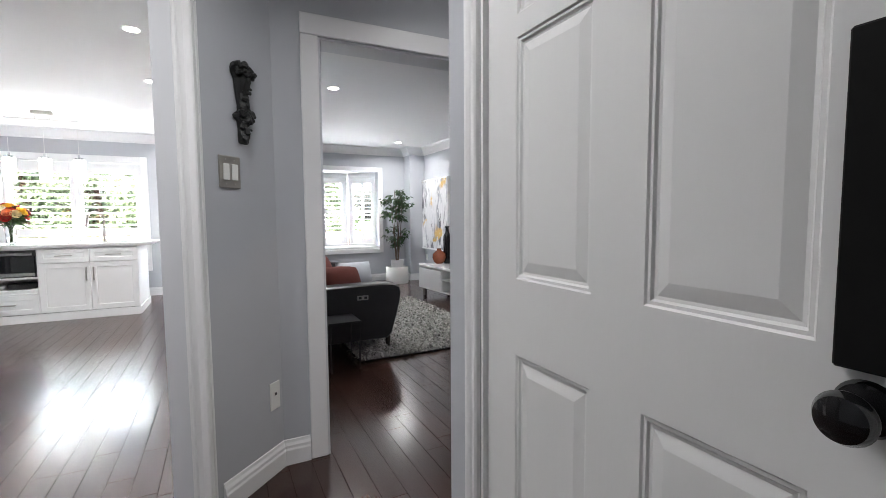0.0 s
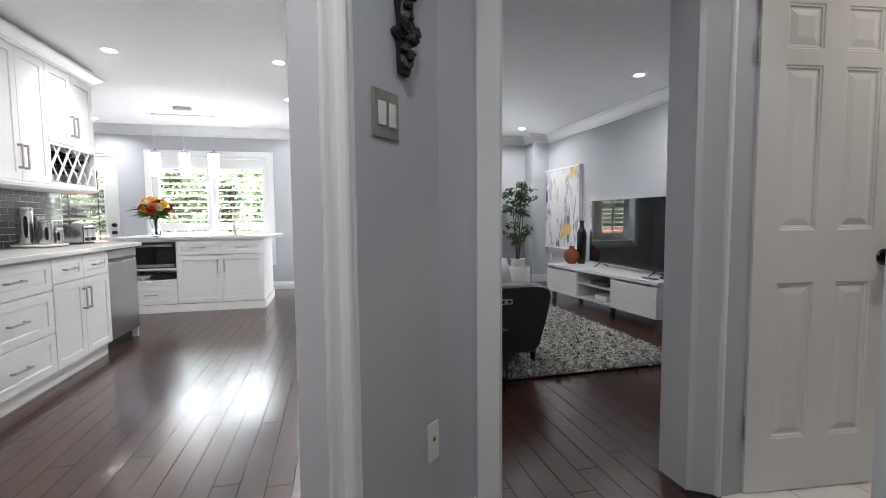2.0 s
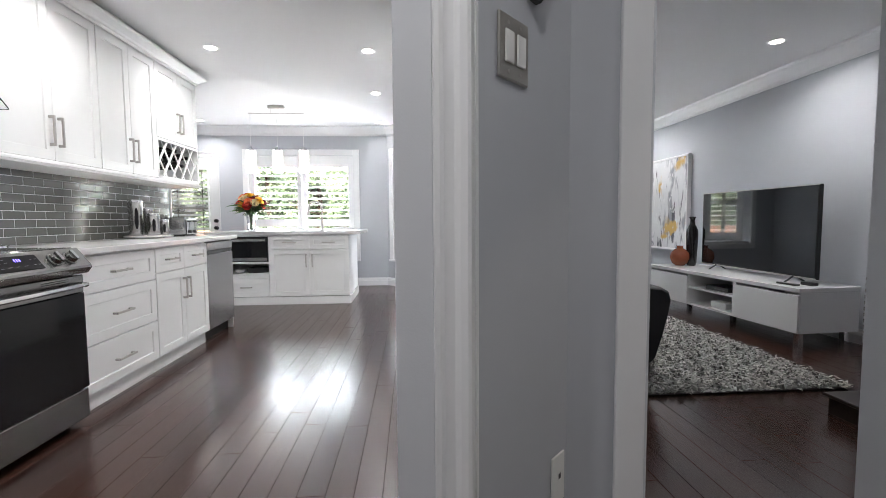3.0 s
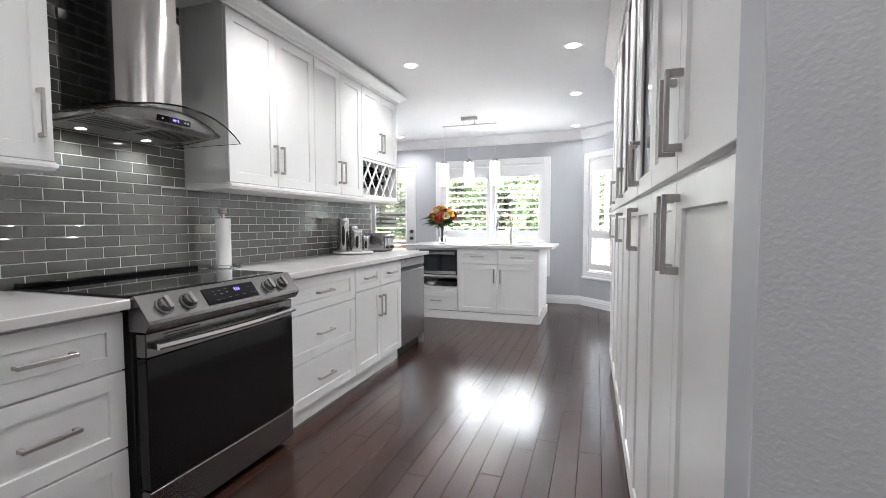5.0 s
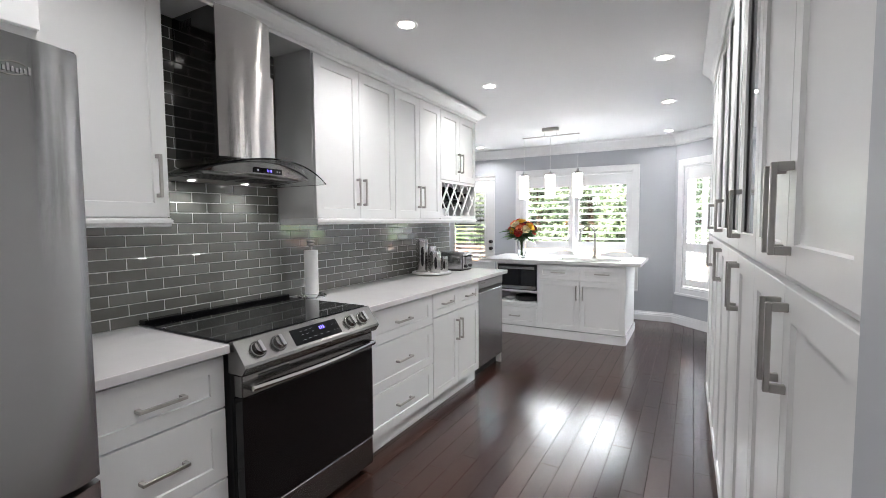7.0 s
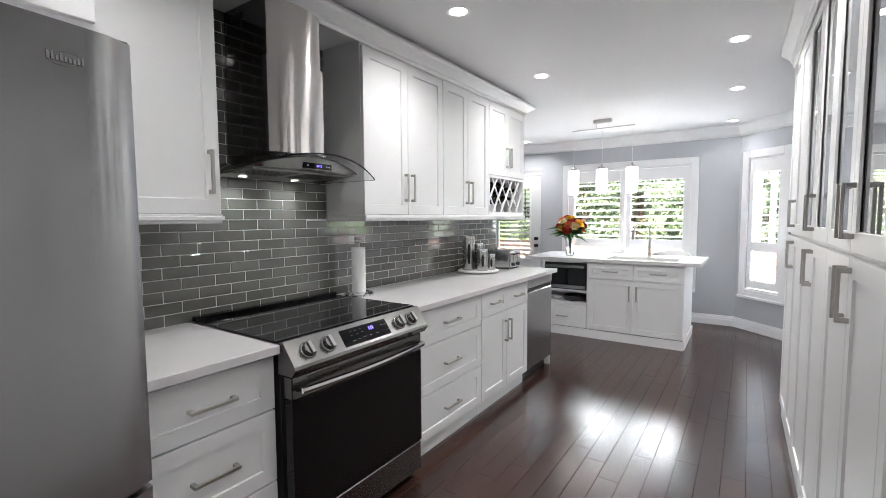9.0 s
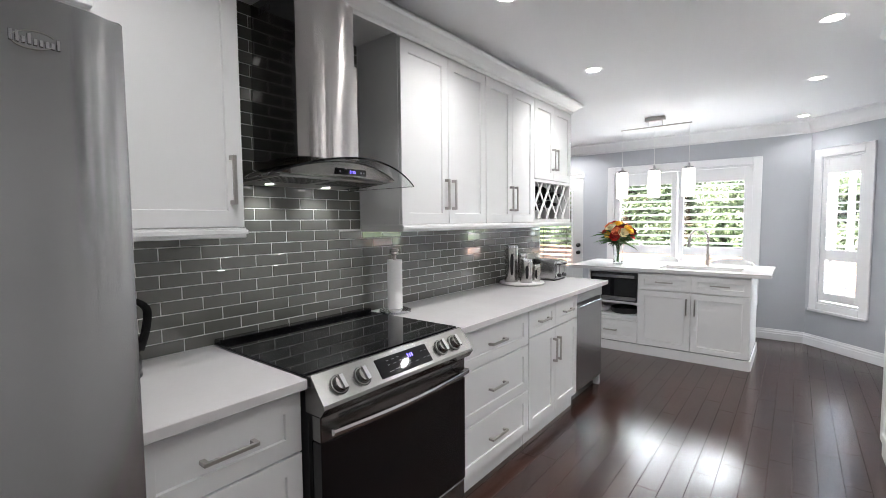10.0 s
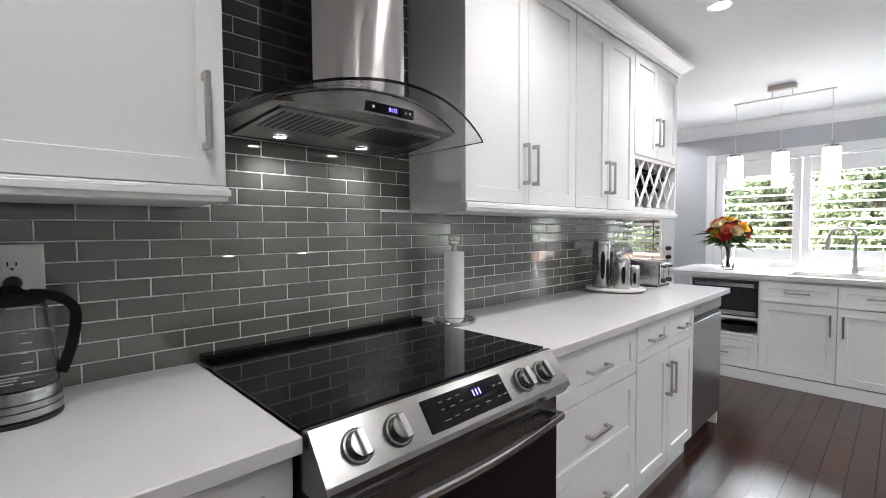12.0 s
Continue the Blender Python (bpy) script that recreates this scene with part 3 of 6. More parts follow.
setting("trim_living_bay", Build().box(1.07, 1.15, 7.865, 7.898, 0.54, 2.15, bev=0.004).box(2.97, 3.05, 7.865, 7.898, 0.54, 2.15, bev=0.004)
        .box(1.15, 2.97, 7.865, 7.898, 2.07, 2.15, bev=0.004).box(1.15, 2.97, 7.865, 7.898, 0.54, 0.62, bev=0.004), TRIM, "flat white casing round the bay recess", "window casing")
setting("sill_living_bay", Build().prism([(1.15, 7.9), (2.97, 7.9), (2.97, 8.07), (2.52, 8.45), (1.60, 8.45), (1.15, 8.07)], 0.621, 0.66), TRIM, "deep white window seat of the bay", "window sill")
setting("ceiling_living_bay", Build().prism([(1.15, 8.051), (2.97, 8.051), (2.97, 8.07), (2.52, 8.50), (1.60, 8.50), (1.15, 8.07)], 2.07, 2.12), TRIM, "white underside of the bay", "ceiling")

# ---- doors ----


def panel_door(name, m, w, h, label, rows, stile=0.125, mid=0.125, thick=0.036, knob=None, cols=2):
    """A moulded panel door in local x (0..w), front at local y = 0; rows: (z0, z1) of the panels."""
    top = thing(name, label, "door", at=tuple(m @ Vector((w / 2, 0, 0.006))))
    tagged(top, kind="structure")
    b = Build()
    pw = (w - 2 * stile - mid) / 2
    us = [(stile, stile + pw), (stile + pw + mid, w - stile)]
    for y0, sign in ((0.0, -1), (-thick, 1)):
        xs = [0, us[0][0], us[0][1], us[1][0], us[1][1], w]
        zs = [0.006] + [z for r in rows for z in r] + [h]
        for i in range(5):
            for k in range(len(zs) - 1):
                hole = i in (1, 3) and k % 2 == 1
                x0, x1, z0, z1 = xs[i], xs[i + 1], zs[k], zs[k + 1]
                if not hole:
                    b.add([(x0, y0, z0), (x1, y0, z0), (x1, y0, z1), (x0, y0, z1)], [(0, 1, 2, 3)], m=m)
                    continue
                rr = []
                for inset, dep in ((0, 0), (0.004, 0.004), (0.010, 0.004), (0.014, 0.009), (0.020, 0.010), (0.042, 0.004), (0.046, 0.003)):
                    y = y0 + sign * dep
                    rr.append([(x0 + inset, y, z0 + inset), (x1 - inset, y, z0 + inset), (x1 - inset, y, z1 - inset), (x0 + inset, y, z1 - inset)])
                b.rings(rr, caps=(False, True), smooth=False, m=m)
    z0, z1 = 0.006, h
    b.add([(0, 0, z0), (0, -thick, z0), (0, -thick, z1), (0, 0, z1)], [(0, 1, 2, 3)], m=m)
    b.add([(w, 0, z0), (w, -thick, z0), (w, -thick, z1), (w, 0, z1)], [(0, 1, 2, 3)], m=m)
    b.add([(0, 0, z1), (w, 0, z1), (w, -thick, z1), (0, -thick, z1)], [(0, 1, 2, 3)], m=m)
    b.add([(0, 0, z0), (w, 0, z0), (w, -thick, z0), (0, -thick, z0)], [(0, 1, 2, 3)], m=m)
    part("door_leaf", b, DOORP, top)
    if knob:
        ku, kz = knob
        k = Build().lathe([(0.032, 0.0), (0.034, 0.004), (0.030, 0.010), (0.014, 0.013), (0.012, 0.032), (0.020, 0.038), (0.029, 0.047), (0.031, 0.058), (0.026, 0.068), (0.012, 0.073)],
                          seg=28, m=m @ pose(ku, 0, kz, -90))
        part("door_knob", k, BLACKP, top, "glossy black round knob").data.materials[0] = KNOBM
    return top


MATTEBLACK = mat("matte_black_paint", (0.0035, 0.0035, 0.0038), 0.75, spec=0.2, vary=0.15, scale=12)
KNOBM = mat("black_knob_enamel", (0.008, 0.008, 0.009), 0.08, spec=0.6, vary=0.1, scale=20)
SIXROWS = [(0.20, 0.868), (1.066, 1.665), (1.72, 1.93)]
hd = panel_door("door_1", HALL @ pose(1.14, -0.018, 0), 0.905, 2.04, "closed white six-panel door with a black knob", SIXROWS, stile=0.13, mid=0.128, knob=(0.075, 1.0))
board = thing("hanging_board", "narrow matte black board hung on the white door", "board", at=(0.90, -0.15, 1.045))
part("panel", Build().box(0.912, 0.9295, -0.157, -0.055, 1.046, 1.44, bev=0.003), MATTEBLACK, board)
part("hanger", Build().tube([(0.922, -0.10, 1.439), (0.925, -0.10, 1.48), (0.9325, -0.10, 1.485)], 0.003), IRON, board)
setting("jamb_hall_door", Build().box(0.916, 1.03, -0.17, -0.1615, 0.001, 2.049).box(0.916, 1.03, 0.7465, 0.7595, 0.001, 2.049), TRIM, "white door lining", "door jamb")
d2 = Vector((0.994, -0.113))
WASH = basis((1.735, 1.872, 0), (d2.x, d2.y), (d2.y, -d2.x))
panel_door("door_2", WASH, 0.64, 2.03, "white six-panel washroom door standing open", [(0.225, 0.86), (1.068, 1.70), (1.76, 1.93)], stile=0.108, mid=0.10, knob=(0.585, 0.955))
hinges = Build()
for z in (0.28, 1.75):
    hinges.tube([(1.726, 1.872, z - 0.045), (1.726, 1.872, z + 0.045)], 0.006)
setting("hinge_washroom", hinges, NICKEL, "brushed nickel butt hinges of the washroom door", "hinge")

# exterior door with a decorative glass
DM = basis((-3.80, 8.045, 0), (1, 0), (0, -1))
ext = tagged(thing("door_3", "white exterior door with scrolled ironwork over its glass", "door", at=(-3.35, 8.02, 0)), kind="structure")
b = Build()
b.box(0.005, 0.16, -0.045, 0.0, 0.01, 2.04, bev=0.002, m=DM).box(0.755, 0.91, -0.045, 0.0, 0.01, 2.04, bev=0.002, m=DM)
b.box(0.16, 0.755, -0.044, -0.001, 0.01, 0.72, m=DM).box(0.16, 0.755, -0.044, -0.001, 1.88, 2.04, m=DM)
part("door_leaf", b, DOORP, ext)
g = Build()
for a, c in ((0.16, 0.185), (0.73, 0.755)):
    g.box(a, c, 0.0, 0.012, 0.72, 1.88, bev=0.003, m=DM)
g.box(0.185, 0.73, 0.0, 0.012, 0.72, 0.745, bev=0.003, m=DM).box(0.185, 0.73, 0.0, 0.012, 1.855, 1.88, bev=0.003, m=DM)
part("glass_frame", g, TRIM, ext)
part("pane", Build().box(0.186, 0.729, -0.03, -0.024, 0.746, 1.854, m=DM), PANE, ext).visible_shadow = False
for k in range(15):
    part("blind_slat", Build().box(0.19, 0.725, -0.020, -0.0165, 0.775 + k * 0.072, 0.812 + k * 0.072, m=DM), TRIM, ext)
sc = Build()
for side in (0.27, 0.645):
    sc.tube([(side, -0.012, 0.75 + 0.011 * i * 10) for i in range(11)], 0.006, seg=6, m=DM)
    for zc, hand in ((1.05, 1), (1.27, -1), (1.50, 1)):
        for s in (1, -1):
            pts = []
            for i in range(22):
                t = i / 21 * 1.6 * 2 * math.pi
                r = 0.075 * (1 - i / 25)
                pts.append((side + s * (0.075 - r * math.cos(t)) * 0.8, -0.012, zc + hand * r * math.sin(t)))
            sc.tube(pts, 0.005, seg=6, m=DM)
part("ironwork", sc, IRON, ext, "black scrolled wrought iron grille")
for z in (1.06, 0.95):
    part("door_knob", Build().lathe([(0.028, 0), (0.028, 0.008), (0.012, 0.012), (0.012, 0.03), (0.026, 0.04), (0.026, 0.055), (0.015, 0.062)], m=DM @ pose(0.85, 0, z, -90)), KNOBM, ext)
casing("trim_exterior_door", DM @ pose(0, -0.004, 0), 0.0, 0.92, 2.05, legs=(1, 0))

# ---- kitchen cabinets ----


def shaker(u0, u1, v0, v1, rail=0.058, t=0.020, rec=0.008, m=None, glass=False, rail_v=None):
    rv = rail_v or rail
    rr = []
    for iu, iv, w in ((0, 0, 0), (0, 0, t - 0.0015), (0.0015, 0.0015, t), (rail, rv, t), (rail + 0.003, rv + 0.003, t - rec)):
        rr.append([(u0 + iu, w, v0 + iv), (u1 - iu, w, v0 + iv), (u1 - iu, w, v1 - iv), (u0 + iu, w, v1 - iv)])
    return Build().rings(rr, caps=(True, not glass), smooth=False, m=m)


def pull(u, v, length, vertical, m, w=0.020):
    """A square bar pull on two posts."""
    b = Build()
    h = length / 2
    rot = pose(u, w, v) @ (pose(0, 0, 0, 0, 90, 0) if vertical else Matrix.Identity(4))
    b.box(-h, h, 0.024, 0.034, -0.0065, 0.0065, bev=0.0015, m=m @ rot)
    b.box(-h, -h + 0.016, 0.0, 0.0245, -0.0063, 0.0063, bev=0.001, m=m @ rot)
    b.box(h - 0.016, h, 0.0, 0.0245, -0.0063, 0.0063, bev=0.001, m=m @ rot)
    return b


def front(parent, kind, u0, u1, v0, v1, m, handle=None, glass=False, rail=0.058, rail_v=None):
    """A shaker door or drawer front with its pull. handle: (u, v, length, vertical)."""
    g = 0.0018
    f = part(kind, shaker(u0 + g, u1 - g, v0 + g, v1 - g, rail=rail, m=m, glass=glass, rail_v=rail_v), CAB, parent)
    if glass:
        part("glass", Build().box(u0 + rail, u1 - rail, 0.004, 0.008, v0 + rail, v1 - rail, m=m), CABGLASS, f, "reflective glass insert")
    if handle:
        part("handle", pull(*handle, m), NICKEL, f, "brushed nickel bar handle")
    return f


# left run: local x = along +y, local y = out along +x
FX = -1.705
LEFT = basis((FX, 0, 0), (0, 1), (1, 0))
BASE = "white shaker base cabinet with bar handles under the worktop"


def base_body(parent, u0, u1, m, depth=0.605, top=0.884, toe=0.10, toe_in=0.022):
    b = Build()
    b.box(u0, u1, 0.0, -depth, toe, top, m=m)
    part("body", b, CAB, parent)
    part("plinth", Build().box(u0, u1, -toe_in - 0.016, -toe_in, 0.001, toe - 0.001, m=m), CAB, parent, "white plinth")


c = thing("base_cabinet", "white shaker drawer cabinet between fridge and range", "cabinet", "kitchen base cabinets", at=(FX, 2.12, 0))
base_body(c, 1.875, 2.378, LEFT)
for v0, v1 in ((0.664, 0.872), (0.375, 0.660), (0.105, 0.371)):
    front(c, "drawer", 1.877, 2.376, v0, v1, LEFT, (2.127, (v0 + v1) / 2 + 0.0, 0.165, False))
c = thing("base_cabinet", "white shaker cabinet of three wide drawers", "cabinet", "kitchen base cabinets", at=(FX, 3.63, 0))
base_body(c, 3.232, 4.008, LEFT)
for v0, v1 in ((0.664, 0.872), (0.375, 0.660), (0.105, 0.371)):
    front(c, "drawer", 3.240, 4.006, v0, v1, LEFT, (3.625, (v0 + v1) / 2, 0.165, False))
c = thing("base_cabinet", "white shaker cabinet with two small drawers over two doors", "cabinet", "kitchen base cabinets", at=(FX, 4.40, 0))
base_body(c, 4.012, 4.795, LEFT)
for u0, u1 in ((4.014, 4.403), (4.403, 4.793)):
    front(c, "drawer", u0, u1, 0.700, 0.872, LEFT, ((u0 + u1) / 2, 0.786, 0.15, False), rail=0.05)
front(c, "door", 4.014, 4.403, 0.105, 0.696, LEFT, (4.372, 0.545, 0.165, True))
front(c, "door", 4.403, 4.793, 0.105, 0.696, LEFT, (4.436, 0.545, 0.165, True))

# dishwasher
dw = thing("dishwasher", "stainless steel dishwasher with a recessed grip under the worktop", "dishwasher", at=(FX, 5.08, 0))
part("body", Build().box(4.801, 5.352, -0.56, -0.002, 0.10, 0.876, m=LEFT), BLACKP, dw)
part("door", Build().box(4.803, 5.350, 0.0, 0.018, 0.105, 0.765, bev=0.003, m=LEFT), STEEL, dw)
part("control_strip", Build().box(4.803, 5.350, 0.0, 0.018, 0.800, 0.872, bev=0.003, m=LEFT), STEEL, dw)
part("grip", Build().box(4.803, 5.350, 0.0, 0.006, 0.7655, 0.7995, m=LEFT), BLACKP, dw, "dark recessed grip")
for u in (4.86, 4.90):
    part("vent_mark", Build().box(u, u + 0.028, 0.0185, 0.0192, 0.846, 0.850, m=LEFT), BLACKP, dw)
part("toe_kick", Build().box(4.803, 5.350, -0.06, -0.05, 0.001, 0.098, m=LEFT), BLACKP, dw)
ep = thing("end_panel", "white cabinet end panel beside the dishwasher", "panel", at=(FX, 5.365, 0))
part("panel", Build().box(5.355, 5.373, -0.60, 0.0, 0.001, 0.884, bev=0.002, m=LEFT), CAB, ep)

# worktops
wt = tagged(part("worktop", Build().box(-2.3165, -1.646, 1.862, 2.378, 0.885, 0.92, bev=0.003), QUARTZ), "short white quartz worktop beside the range", "worktop")
wt = tagged(part("worktop", Build().box(-2.3165, -1.646, 3.232, 5.385, 0.885, 0.92, bev=0.003), QUARTZ), "long white quartz worktop over drawers and dishwasher", "worktop")

# uppers
UX = -2.016
UP = basis((UX, 0, 0), (0, 1), (1, 0))
UPPER = "white shaker wall cabinet with bar handles under the crown"


def upper(u0, u1, doors, v0=1.42, v1=2.368, label=UPPER, handles=(), glass=False):
    c = thing("wall_cabinet", label, "cabinet", "kitchen wall cabinets", at=(UX, (u0 + u1) / 2, v0))
    part("body", Build().box(u0 + 0.001, u1 - 0.001, 0.0, -0.298, v0, v1 + 0.09, m=UP), CAB, c)
    for (a, e), hu in zip(doors, handles):
        front(c, "door", a, e, v0, v1, UP, (hu, v0 + 0.17, 0.175, True))
    return c


upper(1.875, 2.370, [(1.877, 2.368)], label="white shaker wall cabinet between fridge and hood", handles=[2.322])
upper(3.207, 4.008, [(3.209, 3.608), (3.608, 4.006)], handles=[3.575, 3.641])
upper(4.008, 4.690, [(4.010, 4.349), (4.349, 4.688)], handles=[4.318, 4.381])
upper(4.690, 5.400, [(4.692, 5.045), (5.045, 5.398)], v0=1.762, label="short white shaker wall cabinet above a wine rack", handles=[5.014, 5.077])
fc = thing("wall_cabinet", "white cabinet over the fridge", "cabinet", "kitchen wall cabinets", at=(-1.72, 1.4, 1.93))
part("body", Build().box(-2.316, -1.74, 0.95, 1.872, 1.93, 2.47), CAB, fc)
OF = basis((-1.74, 0, 0), (0, 1), (1, 0))
for a, e, hu in ((0.952, 1.411, 1.38), (1.411, 1.870, 1.442)):
    front(fc, "door", a, e, 1.95, 2.385, OF, (hu, 2.05, 0.13, True))
# light rails and crown of the wall cabinets
lr = Build().box(-2.31, -1.990, 1.875, 2.370, 1.382, 1.419, bev=0.003).box(-1.990, -1.982, 1.872, 2.373, 1.395, 1.412, bev=0.002)
setting("trim_light_rail_short", lr, CAB, "white light rail under the wall cabinet", "light rail")
lr = Build().box(-2.31, -1.990, 3.207, 5.40, 1.382, 1.419, bev=0.003).box(-1.990, -1.982, 3.204, 5.403, 1.395, 1.412, bev=0.002)
setting("trim_light_rail_long", lr, CAB, "white light rail under the wall cabinets", "light rail")
setting("trim_hood_soffit", Build().box(-2.316, -2.000, 2.365, 3.205, 2.395, 2.47), CAB, "white soffit board over the hood", "soffit")
CPROF = [(0.0, 2.39), (0.008, 2.39), (0.014, 2.40), (0.014, 2.415), (0.022, 2.425), (0.030, 2.445), (0.055, 2.475), (0.075, 2.495), (0.080, 2.517), (0.0, 2.517)]
WPROF = [(0.0, 2.372), (0.006, 2.372), (0.012, 2.382), (0.012, 2.392), (0.024, 2.398), (0.034, 2.408), (0.058, 2.424), (0.074, 2.434), (0.080, 2.446), (0.080, 2.452), (0.0, 2.517)]
setting("crown_cabinets", Build().sweep(WPROF, [(-1.995, 1.875), (-1.995, 5.40), (-2.32, 5.40)], [(1, 0), (1, 1), (0, 1)]), CAB, "white crown moulding on the wall cabinets", "crown moulding")

# wine rack
wr = thing("wine_rack", "white lattice wine rack holding dark bottles", "wine rack", at=(UX, 5.04, 1.42))
b = Build().box(4.692, 5.398, -0.298, -0.28, 1.42, 1.760, m=UP).box(4.692, 4.71, -0.279, 0.018, 1.42, 1.760, m=UP).box(5.38, 5.398, -0.279, 0.018, 1.42, 1.760, m=UP)
b.box(4.711, 5.379, -0.279, 0.018, 1.42, 1.445, m=UP).box(4.711, 5.379, -0.279, 0.018, 1.737, 1.760, m=UP)
part("case", b, CAB, wr)
cu, cv, hw, hh = 5.045, 1.591, 0.334, 0.146
pitch = 0.150
for s in (1, -1):
    for k in range(-4, 5):
        # a slat of slope s through (cu + k * pitch, cv), clipped to the opening
        pts = []
        for t in np.linspace(-hw - hh, hw + hh, 400):
            u, v = k * pitch + t * 0.76, s * t
            if abs(u) <= hw and abs(v) <= hh:
                pts.append((u, v))
        if len(pts) < 20:
            continue
        (ua, va), (ub, vb) = pts[0], pts[-1]
        du_, dv_ = ub - ua, vb - va
        ln = math.hypot(du_, dv_)
        mm = UP @ pose(cu + ua, 0, cv + va, 0, -math.degrees(math.atan2(dv_, du_)), 0)
        part("slat", Build().box(0, ln, 0.002 if s > 0 else -0.006, 0.014 if s > 0 else 0.0018, -0.007, 0.007, m=mm), CAB, wr)
for k, (du_, dv_) in enumerate(((-0.19, 0.075), (-0.19, -0.06), (-0.10, 0.0), (-0.065, 0.075), (0.0, -0.005), (0.065, 0.07), (0.10, -0.02), (0.0, 0.10), (0.19, 0.06), (-0.25, 0.0))):
    bt = thing("wine_bottle", "dark glass wine bottle lying in the lattice rack", "bottle", "bottles in the wine rack", at=(UX - 0.02, cu + du_, cv + dv_))
    mm = UP @ pose(cu + du_, -0.27, cv + dv_, -90)
    part("glass", Build().lathe([(0.036, 0.0), (0.037, 0.01), (0.037, 0.17), (0.030, 0.195), (0.016, 0.215), (0.0145, 0.22)], seg=14, m=mm), WINEGLASS, bt)
    part("foil", Build().lathe([(0.015, 0.221), (0.015, 0.255), (0.0165, 0.256), (0.0165, 0.266), (0.010, 0.268)], seg=14, m=mm), FOIL, bt)

# ---- backsplash bed ----
setting("backsplash_bed", Build().box(-2.3245, -2.3178, 1.85, 5.44, 0.90, 1.42).box(-2.3245, -2.3178, 2.345, 3.22, 1.42, 2.47), GROUT, "pale grout bed of the tiled backsplash", "backsplash")

# ---- range ----
rg = thing("range", "black glass and stainless slide-in electric range", "range", at=(-1.95, 2.805, 0))
RY0, RY1 = 2.384, 3.226
part("body", Build().box(-2.29, -1.665, RY0 + 0.004, RY1 - 0.004, 0.03, 0.905), BLACKM, rg)
part("cooktop", Build().box(-2.312, -1.668, RY0 - 0.004, RY1 + 0.004, 0.9215, 0.930, bev=0.002).box(-2.312, -2.262, RY0 - 0.004, RY1 + 0.004, 0.9301, 0.948, bev=0.004), BLACKGLASS, rg, "black ceramic glass cooktop")
pan = [(-1.672, 0.906), (-1.655, 0.928), (-1.640, 0.929), (-1.572, 0.842), (-1.568, 0.830), (-1.590, 0.800), (-1.672, 0.800)]
ctl = part("control_panel", Build().rings([[(x, y, z) for x, z in pan] for y in (RY0, RY1)], smooth=False), STEEL_H, rg, "sloping stainless control panel")
pn = Vector((0.087, 0, 0.068)).normalized()
pc = Vector((-1.606, 0, 0.8855))
PM = Matrix.Identity(4)
PM.col[0][:3], PM.col[1][:3], PM.col[2][:3], PM.col[3][:3] = (0, 1, 0), Vector((0, 1, 0)).cross(pn) * -1, pn, pc
PM.col[1][:3] = pn.cross(Vector((0, 1, 0)))
for y in (2.472, 2.576, 3.03, 3.124):
    kb = Build().lathe([(0.033, 0.0005), (0.033, 0.004), (0.029, 0.006), (0.0275, 0.024), (0.026, 0.027)], seg=28, m=PM @ pose(y, -0.004, 0))
    k = part("knob", kb, STEEL_H, ctl, "stainless range knob with a raised grip")
    part("grip", Build().box(-0.008, 0.008, -0.027, 0.027, 0.0272, 0.036, bev=0.002, m=PM @ pose(y, -0.004, 0, 0, 0, 4)), STEEL, k)
    part("skirt", Build().lathe([(0.036, 0.0), (0.036, 0.003), (0.0335, 0.0035)], seg=24, m=PM @ pose(y, -0.004, 0.0002)), BLACKP, k)
disp = part("display", Build().box(2.655, 2.945, -0.042, 0.036, 0.0004, 0.003, bev=0.001, m=PM), BLACKGLASS, ctl, "black touch display")
for k in range(3):
    part("digit", Build().box(2.822 + k * 0.012, 2.826 + k * 0.012, 0.004, 0.020, 0.0032, 0.0038, m=PM), BLUELED, disp)
for y, v, w in ((2.705, 0.018, 0.012), (2.735, 0.018, 0.014), (2.765, 0.020, 0.014), (2.705, 0.0, 0.010), (2.735, 0.0, 0.016), (2.77, 0.004, 0.012), (2.70, -0.026, 0.022), (2.735, -0.024, 0.016),
                (2.77, -0.022, 0.02), (2.81, -0.022, 0.014), (2.85, -0.022, 0.018), (2.90, -0.02, 0.012), (2.90, 0.01, 0.01), (2.925, 0.01, 0.012), (2.925, -0.02, 0.014)):
    part("touch_mark", Build().box(y, y + w, v, v + 0.002, 0.0031, 0.0035, m=PM), GREYMARK, disp)
od = part("oven_door", Build().box(-1.66, -1.607, RY0 + 0.012, RY1 - 0.012, 0.70, 0.792, bev=0.004), STEEL_H, rg, "stainless top rail of the oven door")
part("glass", Build().box(-1.66, -1.606, RY0 + 0.012, RY1 - 0.012, 0.205, 0.699, bev=0.003), OVENGLASS, od, "black oven door glass")
hb = Build()
n = 15
hpts = [(-1.572 + 0.026 * math.sin(math.pi * k / (n - 1)), RY0 + 0.035 + (RY1 - RY0 - 0.07) * k / (n - 1), 0.742) for k in range(n)]
hb.rings([[(x - 0.007, y, z - 0.012), (x + 0.005, y, z - 0.010), (x + 0.008, y, z), (x + 0.005, y, z + 0.010), (x - 0.007, y, z + 0.012)] for x, y, z in hpts])
part("handle", hb, CHROME, od, "bowed stainless oven handle")
for y in (RY0 + 0.05, RY1 - 0.05):
    part("handle_post", Build().box(-1.6068, -1.570, y - 0.012, y + 0.012, 0.73, 0.754, bev=0.002), STEEL_H, od)
for y0 in (2.47, 2.95):
    for k in range(2):
        part("vent_slot", Build().box(-1.6069, -1.6055, y0, y0 + 0.16, 0.775 - 0.010 * k, 0.7795 - 0.010 * k), BLACKP, od)
